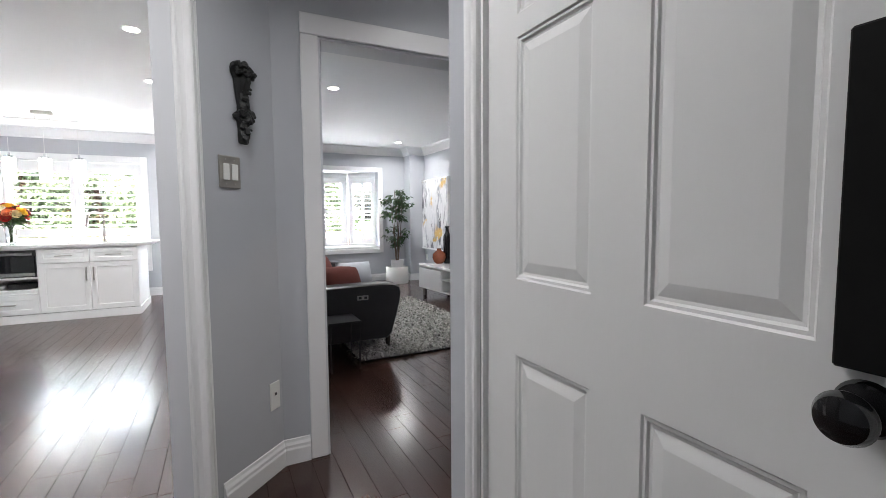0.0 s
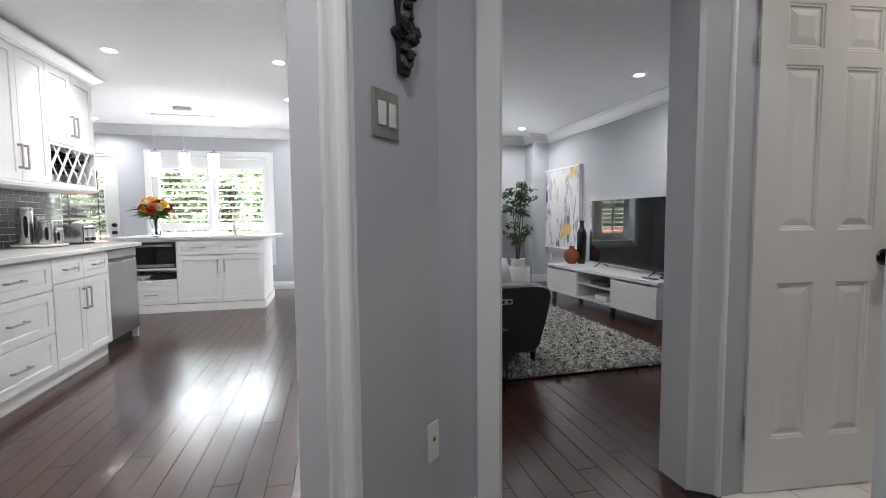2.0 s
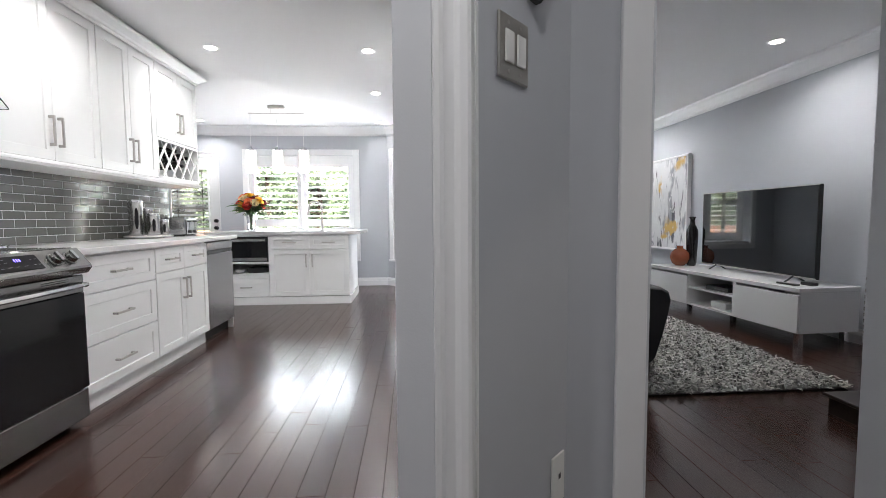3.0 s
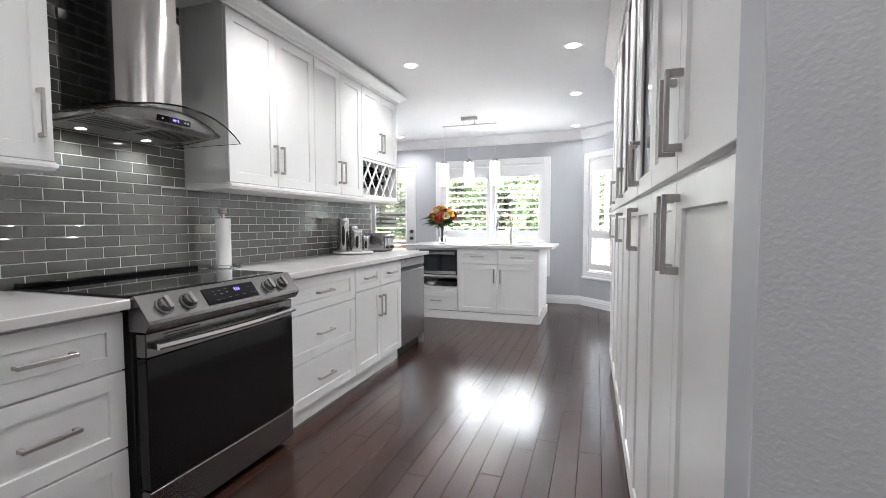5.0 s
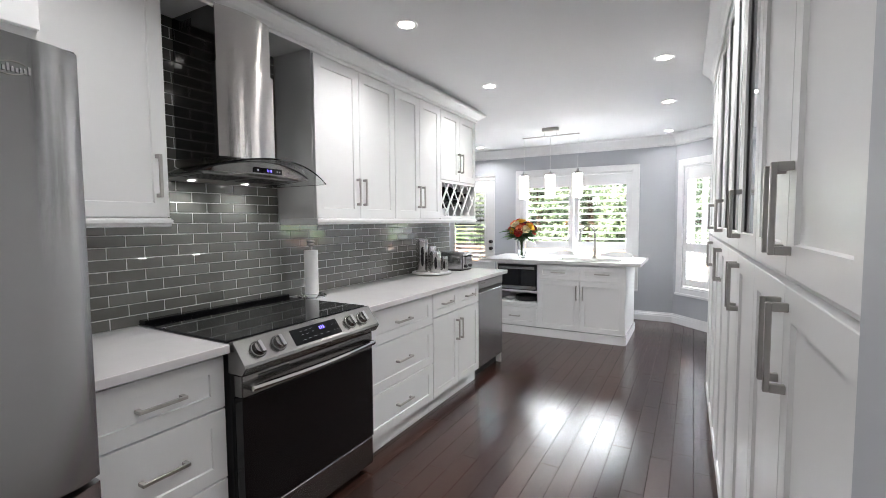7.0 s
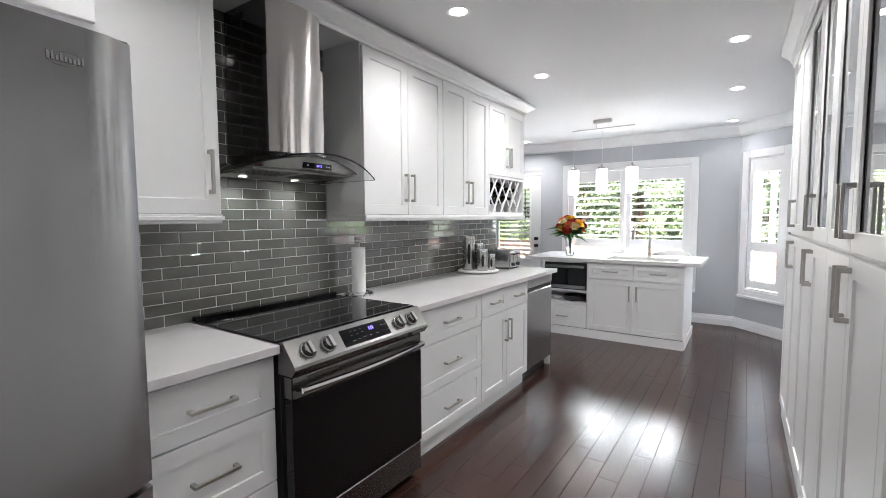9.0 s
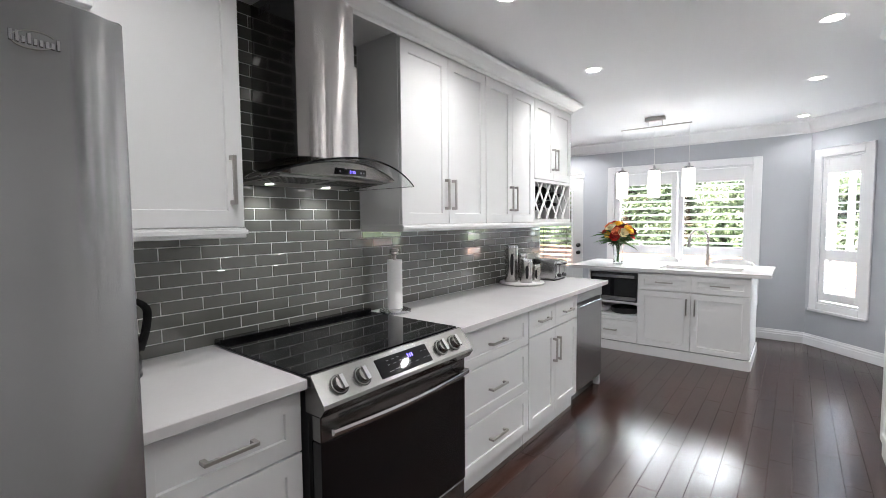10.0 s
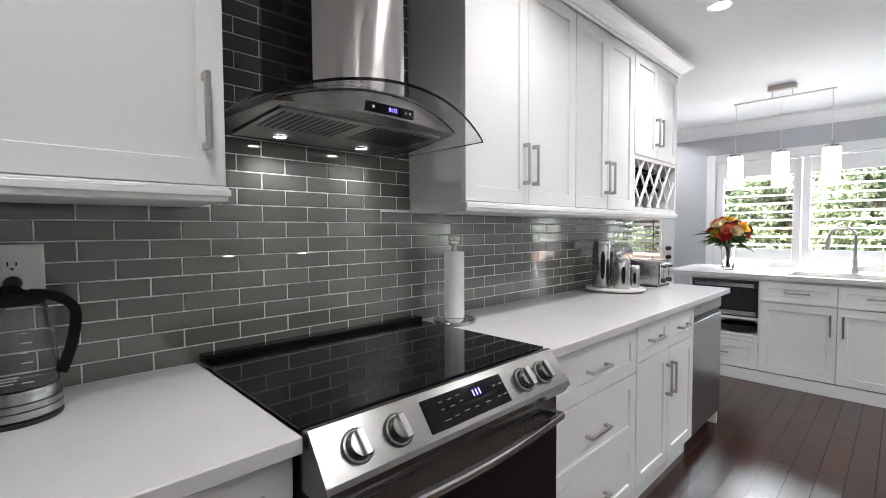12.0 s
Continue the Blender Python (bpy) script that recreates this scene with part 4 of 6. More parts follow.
part("drawer", Build().box(-1.66, -1.612, RY0 + 0.012, RY1 - 0.012, 0.045, 0.197, bev=0.004), STEEL_H, rg, "stainless storage drawer")
for y in (RY0 + 0.06, RY1 - 0.06):
    for x in (-2.2, -1.70):
        part("foot", Build().lathe([(0.015, 0.0), (0.015, 0.03)], x, y, 0.0, 10), BLACKP, rg)

# ---- hood ----
hd = thing("range_hood", "stainless chimney hood with a curved glass canopy", "range hood", at=(-2.1, 2.745, 1.58))
HC = 2.745


def sleeve(half, x_front, z0, z1, sag):
    pts = [(-2.312, HC - half)] + [(x_front + sag * (1 - (2 * k / 12 - 1) ** 2), HC - half + 2 * half * k / 12) for k in range(13)] + [(-2.312, HC + half)]
    return [[(x, y, z) for x, y in pts] for z in (z0, z1)]


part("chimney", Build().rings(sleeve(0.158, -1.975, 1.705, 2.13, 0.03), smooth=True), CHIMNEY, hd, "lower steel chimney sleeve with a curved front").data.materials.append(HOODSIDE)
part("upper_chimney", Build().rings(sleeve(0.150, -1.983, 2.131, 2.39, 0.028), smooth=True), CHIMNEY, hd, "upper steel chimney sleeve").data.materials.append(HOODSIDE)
# Side faces take the steel copy whose dark reflection is painted in.
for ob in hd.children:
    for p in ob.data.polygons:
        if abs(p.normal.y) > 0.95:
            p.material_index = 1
for k in range(8):
    part("vent_slot", Build().box(-2.25 + k * 0.012, -2.244 + k * 0.012, HC - 0.1515, HC - 0.1502, 2.33, 2.36), BLACKP, hd)


def arch(y):
    return 1.600 + 0.085 * (1 - ((y - HC) / 0.375) ** 2)


def lip(y):
    return -1.835 + 0.075 * (1 - ((y - HC) / 0.375) ** 2)


ys = [HC - 0.375 + 0.75 * k / 24 for k in range(25)]
gl = Build()
rr = []
for y in ys:
    xs = [-2.30 + (lip(y) + 2.30) * k / 4 for k in range(5)]
    rr.append([(x, y, arch(y) + 0.006) for x in xs] + [(x, y, arch(y)) for x in reversed(xs)])
gl.rings(rr, smooth=True)
part("canopy_glass", gl, GLASS, hd, "curved clear glass canopy").visible_shadow = False
ed = Build()
ed.rings([[(lip(y) + a, y, arch(y) + b_) for a, b_ in ((0.0005, -0.0005), (0.003, -0.0005), (0.003, 0.0065), (0.0005, 0.0065))] for y in ys])
part("glass_edge", ed, BLACKGLASS, hd, "dark polished glass edge")
def under(x):
    """Height of the hood's underside, which rises a little towards the front."""
    return 1.6075 + 0.033 * (x + 2.30)


FM = Matrix.Translation((-2.30, 0, 1.6075)) @ pose(0, 0, 0, 0, -math.degrees(math.atan(0.033)), 0) @ Matrix.Translation((2.30, 0, -1.6075))
bd = Build()
ys2 = [HC - 0.30 + 0.60 * k / 20 for k in range(21)]
rr = []
for y in ys2:
    s = 1 - ((y - HC) / 0.32) ** 2
    zt = arch(y) - 0.002
    xf = -1.90 + 0.055 * s
    rr.append([(-2.30, y, 1.6075), (-2.30, y, zt), (xf, y, zt), (xf + 0.004, y, zt - 0.004), (xf - 0.004, y, under(xf))])
for y, k in ((HC - 0.345, 0), (HC + 0.345, len(rr) + 1)):
    zt = arch(y) - 0.002
    rr.insert(k, [(-2.30, y, 1.6075), (-2.30, y, zt), (-2.17, y, zt), (-2.166, y, zt - 0.002), (-2.174, y, under(-2.17))])
bd.rings(rr, smooth=True)
part("hood_body", bd, STEEL_H, hd, "shallow brushed steel hood body")
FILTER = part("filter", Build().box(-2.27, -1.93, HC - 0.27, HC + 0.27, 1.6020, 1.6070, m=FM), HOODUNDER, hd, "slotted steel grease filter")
for k in range(26):
    y = HC - 0.25 + k * 0.02
    if abs(k - 12.5) < 1:
        continue
    part("slot", Build().box(-2.12, -1.95, y - 0.0045, y + 0.0045, 1.6007, 1.6019, m=FM), BLACKP, FILTER)
gk = Build()
gk.rings([[(-1.90 + 0.055 * (1 - ((y - HC) / 0.32) ** 2) + a, y, arch(y) + c) for a, c in ((-0.004, -0.0035), (0.0065, -0.0035), (0.0065, -0.0005), (-0.004, -0.0005))] for y in ys2])
part("gasket", gk, BLACKP, hd, "thin black seal between glass and body")
LAMP_Y = (HC - 0.145, HC + 0.155)
for y in LAMP_Y:
    part("lamp", Build().lathe([(0.020, 0.0), (0.020, 0.002)], -2.215, y, 1.6032, 20), LED, hd, "lit round halogen lamp")
    part("lamp_ring", Build().lathe([(0.0205, 0.0), (0.027, 0.0), (0.029, 0.0025), (0.0205, 0.0025)], -2.215, y, 1.6022, 20, caps=(False, False)), CHROME, hd)
dp = part("display", Build().box(-1.849, -1.8425, HC - 0.075, HC + 0.085, 1.628, 1.654, bev=0.001), BLACKGLASS, hd, "black control strip with blue digits")
TM = Matrix.Identity(4)
TM.col[0][:3], TM.col[1][:3], TM.col[2][:3], TM.col[3][:3] = (0, 1, 0), (0, 0, 1), (1, 0, 0), (-1.8422, HC + 0.01, 1.641)
part("digits", text_mesh("0112", 0.015, TM), BLUELED, dp)
for y in (HC - 0.055, HC + 0.055, HC + 0.07):
    part("button", Build().lathe([(0.004, 0), (0.004, 0.001)], seg=10, m=Matrix.Translation((-1.8425, y, 1.641)) @ pose(0, 0, 0, 0, 90, 0)), GREYMARK, dp)
for y in LAMP_Y:
    la = bpy.data.lights.new("hood_lamp", "SPOT")
    la.energy, la.spot_size, la.spot_blend, la.shadow_soft_size, la.color = 0.4, radians(125), 0.6, 0.02, (0.97, 0.98, 1.0)
    new("hood_lamp_light", la).matrix_world = look((-2.215, y, 1.598), (-2.27, y, 1.2))

# ---- fridge ----
fg = thing("fridge", "tall stainless steel fridge with a lower freezer drawer", "fridge", at=(-1.8, 1.4, 0))
part("body", Build().box(-2.30, -1.515, 0.955, 1.845, 0.02, 1.822, bev=0.004), FRIDGE, fg)


def fridge_door(z0, z1):
    pts = []
    for k in range(17):
        y = 0.957 + 0.887 * k / 16
        e = abs(2 * k / 16 - 1)
        pts.append((-1.435 + 0.035 * (1 - e ** 2) - (0.018 if k in (0, 16) else 0), y))
    poly = [(-1.510, 0.957)] + pts + [(-1.510, 1.844)]
    return Build().rings([[(x, y, z) for x, y in poly] for z in (z0, z1)])


part("door", fridge_door(0.722, 1.826), FRIDGE, fg, "bowed brushed steel fridge door")
fz = part("freezer_drawer", fridge_door(0.06, 0.705), FRIDGE, fg, "bowed brushed steel freezer drawer")
part("handle", Build().tube([(-1.36, 1.02, 0.90), (-1.35, 1.02, 0.95), (-1.35, 1.02, 1.60), (-1.36, 1.02, 1.65)], 0.013), STEEL, fg)
part("handle", Build().tube([(-1.375, 1.10, 0.63), (-1.36, 1.12, 0.63), (-1.345, 1.4, 0.63), (-1.36, 1.70, 0.63), (-1.375, 1.72, 0.63)], 0.013), STEEL, fz)


def fridge_front(y):
    return -1.435 + 0.035 * (1 - abs((y - 0.957) / 0.887 * 2 - 1) ** 2)


for k in range(9):
    y = 1.672 + k * 0.0078
    x = fridge_front(y)
    part("badge_stroke", Build().box(x, x + 0.0025, y, y + 0.0052, 1.739, 1.758 if k in (0, 1, 3, 8) else 1.751, bev=0.0008), CHROME, fg, "small chrome badge stroke")
ringpts = []
for k in range(25):
    t = radians(25 + 310 * k / 24)
    y = 1.704 + 0.030 * math.cos(t)
    ringpts.append((fridge_front(y) + 0.002, y, 1.748 + 0.015 * math.sin(t) + 0.004 * math.cos(t)))
part("badge_swoosh", Build().tube(ringpts, 0.0009, 6), NICKEL, fg, "thin curved badge line")
part("hinge_cap", Build().box(-1.56, -1.47, 1.79, 1.85, 1.8265, 1.838, bev=0.004), BLACKP, fg)

# ---- island ----
IM = basis((0, 6.53, 0), (1, 0), (0, -1))
isl = thing("island_cabinet", "white shaker kitchen island cabinet with a sink", "island", at=(-1.4, 7.0, 0))
bo = Build()
bo.box(-2.24, -2.222, 0.0, -0.85, 0.10, 0.884, m=IM).box(-1.706, -0.705, 0.0, -0.85, 0.10, 0.884, m=IM)
bo.box(-2.222, -1.706, -0.45, -0.85, 0.10, 0.884, m=IM).box(-2.222, -1.706, 0.0, -0.449, 0.10, 0.395, m=IM)
bo.box(-2.222, -1.706, 0.0, -0.449, 0.522, 0.542, m=IM).box(-2.222, -1.706, 0.0, -0.449, 0.862, 0.884, m=IM)
part("body", bo, CAB, isl)
part("plinth", Build().box(-2.24, -0.70, 0.004, 0.022, 0.001, 0.097, m=IM).box(-0.704, -0.690, 0.003, -0.85, 0.001, 0.097, m=IM), CAB, isl, "white plinth")
front(isl, "drawer", -2.235, -1.70, 0.105, 0.335, IM, (-1.98, 0.225, 0.14, False))
front(isl, "drawer", -1.690, -1.198, 0.700, 0.865, IM, (-1.444, 0.785, 0.165, False), rail=0.05)
front(isl, "drawer", -1.198, -0.707, 0.700, 0.865, IM, (-0.952, 0.785, 0.165, False), rail=0.05)
front(isl, "door", -1.690, -1.198, 0.105, 0.694, IM, (-1.235, 0.555, 0.165, True))
front(isl, "door", -1.198, -0.707, 0.105, 0.694, IM, (-1.160, 0.555, 0.165, True))
front(isl, "drawer", -2.235, -1.70, 0.338, 0.392, IM, rail=0.012, rail_v=0.012)
mw = thing("microwave", "stainless microwave with a dark door in the island niche", "microwave", at=(-1.96, 6.7, 0.543))
part("body", Build().box(-2.215, -1.715, -0.004, -0.40, 0.5425, 0.858, m=IM), BLACKP, mw)
part("door", Build().box(-2.21, -1.72, -0.003, 0.012, 0.60, 0.795, bev=0.002, m=IM), BLACKGLASS, mw)
part("top_strip", Build().box(-2.19, -1.735, 0.0125, 0.020, 0.800, 0.835, bev=0.002, m=IM), STEEL_H, mw)
part("bottom_strip", Build().box(-2.21, -1.72, -0.003, 0.014, 0.556, 0.596, bev=0.002, m=IM), STEEL_H, mw)
nb = thing("serving_tray", "dark oval serving tray in the island niche", "tray", at=(-1.88, 6.62, 0.396))
part("tray", Build().lathe([(0.05, 0.0), (0.14, 0.004), (0.15, 0.02), (0.15, 0.06), (0.145, 0.06), (0.142, 0.022), (0.04, 0.010)], -1.88, 6.70, 0.396, 28), BLACKP, nb)
bw = thing("bowl", "grey stacked bowl in the island niche", "bowl", at=(-2.10, 6.64, 0.396))
part("bowl", Build().lathe([(0.03, 0.0), (0.05, 0.01), (0.07, 0.045), (0.066, 0.045), (0.045, 0.014)], -2.10, 6.66, 0.396, 20), CERAMIC, bw)

# island worktop with a sink cut-out
wt = Build()
SX0, SX1, SY0, SY1 = -1.53, -0.80, 6.63, 7.02
TX0, TX1, TY0, TY1 = -2.46, -0.555, 6.495, 7.45
for x0, x1, y0, y1 in ((TX0, SX0, TY0, TY1), (SX1, TX1, TY0, TY1), (SX0, SX1, TY0, SY0), (SX0, SX1, SY1, TY1)):
    wt.add([(x0, y0, 0.92), (x1, y0, 0.92), (x1, y1, 0.92), (x0, y1, 0.92), (x0, y0, 0.886), (x1, y0, 0.886), (x1, y1, 0.886), (x0, y1, 0.886)], [(0, 1, 2, 3), (4, 5, 6, 7)])
wt.add([(TX0, TY0, 0.886), (TX1, TY0, 0.886), (TX1, TY1, 0.886), (TX0, TY1, 0.886), (TX0, TY0, 0.92), (TX1, TY0, 0.92), (TX1, TY1, 0.92), (TX0, TY1, 0.92)],
       [(0, 1, 5, 4), (1, 2, 6, 5), (2, 3, 7, 6), (3, 0, 4, 7)])
wt.add([(SX0, SY0, 0.886), (SX1, SY0, 0.886), (SX1, SY1, 0.886), (SX0, SY1, 0.886), (SX0, SY0, 0.92), (SX1, SY0, 0.92), (SX1, SY1, 0.92), (SX0, SY1, 0.92)],
       [(0, 4, 5, 1), (1, 5, 6, 2), (2, 6, 7, 3), (3, 7, 4, 0)])
tagged(part("worktop", wt, QUARTZ), "white quartz island worktop with an undermount sink", "worktop")
sk = thing("sink", "undermount stainless steel sink in the island", "sink", at=(-1.165, 6.82, 0.70))
part("basin", Build().rings([[(x, y, z) for x, y in ((SX0 - 0.01 + i, SY0 - 0.01 + i), (SX1 + 0.01 - i, SY0 - 0.01 + i), (SX1 + 0.01 - i, SY1 + 0.01 - i), (SX0 - 0.01 + i, SY1 + 0.01 - i))]
                            for i, z in ((0, 0.8855), (0.012, 0.8855), (0.016, 0.87), (0.03, 0.70), (0.05, 0.69))], caps=(False, True), smooth=False), SINKM, sk)
fa = thing("faucet", "brushed nickel gooseneck kitchen faucet on the island", "faucet", at=(-1.14, 7.09, 0.92))
fx, fy = -1.14, 7.09
part("base", Build().lathe([(0.03, 0.0005), (0.03, 0.008), (0.022, 0.014), (0.019, 0.06), (0.019, 0.13), (0.013, 0.14)], fx, fy, 0.92, 20), NICKEL, fa)
neck = [(fx, fy, 1.055), (fx, fy, 1.22)] + [(fx - 0.085 + 0.085 * math.cos(math.pi * k / 12 * 0.95), fy - 0.03 * k / 12, 1.22 + 0.10 * math.sin(math.pi * k / 12 * 0.95)) for k in range(1, 13)]
part("neck", Build().tube(neck, 0.0125, 12), NICKEL, fa)
ex, ey, ez = neck[-1]
part("spray_head", Build().tube([(ex, ey, ez), (ex - 0.004, ey - 0.004, ez - 0.05), (ex - 0.012, ey - 0.008, ez - 0.11)], 0.015, 12, taper=0.021), NICKEL, fa)
part("lever", Build().tube([(fx + 0.015, fy, 1.0), (fx + 0.05, fy, 1.005), (fx + 0.10, fy - 0.01, 1.012)], 0.009, 10, taper=0.006), NICKEL, fa)

# stools behind the island
def counter_stool(x, y):
    t = thing("counter_stool", "white counter stool with a low curved back", "stool", "stools behind the island", at=(x, y, 0))
    part("seat", Build().box(x - 0.2, x + 0.2, y - 0.18, y + 0.18, 0.61, 0.67, bev=0.02), LACQ, t)
    n_ = 13
    rr_ = []
    for q in range(n_):
        a_ = math.pi * q / (n_ - 1)
        cx_, cy_ = x + 0.21 * math.cos(a_), y + 0.02 + 0.19 * math.sin(a_)
        h_ = 0.90 + 0.05 * math.sin(a_)
        rr_.append([(cx_, cy_, 0.68), (cx_ * 0.985 + x * 0.015 + 0.022 * math.cos(a_), cy_ + 0.022 * math.sin(a_), 0.70), (cx_ + 0.022 * math.cos(a_), cy_ + 0.022 * math.sin(a_), h_), (cx_, cy_, h_ + 0.008)])
    part("backrest", Build().rings(rr_), LACQ, t)
    for sx in (-1, 1):
        for sy in (-1, 1):
            part("leg", Build().tube([(x + sx * 0.15, y + sy * 0.13, 0.609), (x + sx * 0.19, y + sy * 0.17, 0.001)], 0.012, 8), CHROME, t)


counter_stool(-1.74, 7.66)
counter_stool(-0.98, 7.66)

# bouquet
vs = thing("flower_vase", "ribbed clear glass vase of red and orange roses", "vase of flowers", at=(-2.01, 6.84, 0.92))
vx, vy = -2.01, 6.84
part("vase", Build().lathe([(0.044, 0.0005), (0.052, 0.006), (0.050, 0.04), (0.052, 0.12), (0.060, 0.20), (0.066, 0.245), (0.062, 0.245), (0.056, 0.20), (0.048, 0.12), (0.046, 0.04), (0.036, 0.022)],
                           vx, vy, 0.92, 20), GLASS, vs)
rnd = random.Random(5)
st = Build()
heads = []
for k in range(24):
    a, up = k * 2.39996 + rnd.uniform(-0.3, 0.3), 1 - 0.92 * (k + 0.5) / 24
    big = 0.155 + rnd.uniform(-0.015, 0.02)
    r, hz = big * math.sqrt(1 - up * up), 1.235 + 0.95 * big * up
    heads.append((vx + r * math.cos(a), vy + r * math.sin(a), hz))
    st.tube([(vx + 0.015 * math.cos(a + 2), vy + 0.015 * math.sin(a + 2), 0.945), (vx + 0.02 * math.cos(a), vy + 0.02 * math.sin(a), 1.13), (vx + r * math.cos(a), vy + r * math.sin(a), hz - 0.015)], 0.0028, 5)
part("stems", st, FERN, vs)


def bloom(x, y, z, r, tilt):
    b = Build()
    m = Matrix.Translation((x, y, z)) @ Vector(tilt).to_track_quat("Z", "Y").to_matrix().to_4x4()
    for layer in range(4):
        n = 3 + layer
        for i in range(n):
            a = 2 * math.pi * (i + 0.5 * layer) / n
            ri = r * (0.22 + 0.22 * layer)
            pts, fs = [], []
            for iu in range(4):
                for iv in range(4):
                    t = a + (iu / 3 - 0.5) * 2.5 * math.pi / n
                    h = iv / 3
                    rad = ri * (0.35 + 0.65 * math.sin(h * 1.75)) + (0.12 * r * layer * h * h)
                    drop = 0.22 * (iu / 3 - 0.5) ** 2 * 4 * h
                    pts.append((rad * math.cos(t), rad * math.sin(t), r * (1.15 - 0.17 * layer) * (h - drop * 0.5) - 0.3 * r))
            for iu in range(3):
                for iv in range(3):
                    o = iu * 4 + iv
                    fs.append((o, o + 4, o + 5, o + 1))
            b.add(pts, fs, True, m)
    return b


cols = [ROSE_CREAM, ROSE_RED, ROSE_YELLOW, ROSE_RED, ROSE_ORANGE, BURGUNDY, ROSE_RED, ROSE_CREAM, ROSE_ORANGE, ROSE_YELLOW, ROSE_RED]
for k, (x, y, z) in enumerate(heads):
    part("flower", bloom(x, y, z, rnd.uniform(0.040, 0.054), (x - vx + rnd.uniform(-0.03, 0.03), y - vy + rnd.uniform(-0.03, 0.03), z - 1.20)), cols[k % len(cols)], vs,
         ("cream rose", "red rose", "yellow flower", "red rose", "orange rose", "burgundy carnation", "red rose", "cream rose", "orange rose", "yellow flower", "red rose")[k % 11])


def leaves(n, origin, rng, length, width, spread, rnd, droop=0.3):
    """Many pointed leaves scattered round points."""
    b = Build()
    for k in range(n):
        ox, oy, oz = origin(k)
        a, e = rnd.uniform(0, 6.28), rnd.uniform(*rng)
        ln = length * rnd.uniform(0.6, 1.2)
        m = Matrix.Translation((ox, oy, oz)) @ pose(0, 0, 0, 0, math.degrees(-e), math.degrees(a)) @ pose(0, 0, 0, rnd.uniform(-40, 40), 0, 0)
        w = width * rnd.uniform(0.7, 1.2)
        b.add([(0, 0, 0), (ln * 0.35, w, -0.02 * ln), (ln * 0.35, 0, 0.05 * ln), (ln * 0.35, -w, -0.02 * ln), (ln * 0.72, w * 0.7, -droop * ln * 0.4), (ln * 0.72, 0, -droop * ln * 0.25),
               (ln * 0.72, -w * 0.7, -droop * ln * 0.4), (ln, 0, -droop * ln)],
              [(0, 2, 1), (0, 3, 2), (1, 2, 5, 4), (2, 3, 6, 5), (4, 5, 7), (5, 6, 7)], True, m)
    return b


part("foliage", leaves(90, lambda k: (vx + rnd.uniform(-0.06, 0.06), vy + rnd.uniform(-0.06, 0.06), 1.16 + rnd.uniform(0, 0.10)), (-0.2, 0.6), 0.23, 0.016, 0, rnd, 0.25), FERN, vs, "green fern and leaf filler")

# pendant lamp
pl = thing("pendant_lamp", "brushed nickel bar pendant with three lit glass cylinders", "pendant lamp", at=(-1.61, 6.72, 2.4))
part("canopy", Build().box(-1.71, -1.51, 6.69, 6.75, CEIL - 0.042, CEIL - 0.001, bev=0.004), NICKEL, pl)
part("bar", Build().box(-1.96, -1.26, 6.708, 6.732, CEIL - 0.106, CEIL - 0.096, bev=0.002), NICKEL, pl)
for x in (-1.68, -1.54):
    part("stem", Build().tube([(x, 6.72, CEIL - 0.0955), (x, 6.72, CEIL - 0.0425)], 0.003, 8), NICKEL, pl)
for x in (-1.94, -1.61, -1.28):
    sh = part("shade", Build().lathe([(0.055, 0.0), (0.058, 0.003), (0.060, 0.14), (0.058, 0.28), (0.054, 0.28), (0.052, 0.01)], x, 6.72, 1.672, 24, caps=(False, False)), FROST, pl, "lit white glass cylinder shade")
    part("cap", Build().lathe([(0.045, 0.0), (0.046, 0.02), (0.014, 0.024), (0.010, 0.06)], x, 6.72, 1.953, 20), CHROME, sh)
    part("bulb", Build().lathe([(0.006, 0.0), (0.022, 0.02), (0.026, 0.05), (0.014, 0.09)], x, 6.72, 1.78, 14), LED, sh)
    part("cord", Build().tube([(x, 6.72, 2.01), (x, 6.72, CEIL - 0.10)], 0.0022, 6), PLASTICW, pl)

# ---- pantry run: local x = along +y, local y = out towards the aisle ----
ang = radians(0.75)
PU, PW = (-math.sin(ang), math.cos(ang)), (-math.cos(ang), -math.sin(ang))
PA = basis((0.105, 1.878, 0), PU, PW)
PITCH = 0.833
for k in range(4):
    u0, u1 = (0.006 if k else -0.010) + k * PITCH, 0.006 + (k + 1) * PITCH
    um = 0.006 + (k + 0.5) * PITCH
    gl_ = k in (1, 2)
    c = thing("pantry_cabinet", "tall white shaker pantry cabinet with " + ("glass upper doors" if gl_ else "solid doors"), "cabinet", "pantry cabinets", at=tuple(PA @ Vector((um, 0, 0))))
    part("body", Build().box(um - PITCH / 2 + 0.001, u1 - 0.001, -0.33, 0.0, 0.095, 2.47, m=PA), CAB, c)
    part("plinth", Build().box(um - PITCH / 2 + 0.001, u1 - 0.001, -0.30, 0.008, 0.001, 0.094, m=PA), CAB, c)
    for a, e, s in ((u0, um, -1), (um, u1, 1)):
        front(c, "lower_door", a, e, 0.10, 1.277, PA, (um + s * 0.036, 1.165, 0.165, True))
        front(c, "upper_door", a, e, 1.291, 2.385, PA, (um + s * 0.036, 1.415, 0.165, True), glass=gl_)
setting("trim_pantry_end", Build().box(-0.10, -0.012, -0.20, -0.012, 0.001, 2.47, bev=0.002, m=PA), CAB, "white filler panel at the pantry's end", "filler panel")
pe = 0.006 + 4 * PITCH
p0, p1, p2 = PA @ Vector((-0.10, 0.02, 0)), PA @ Vector((pe, 0.02, 0)), PA @ Vector((pe, -0.33, 0))
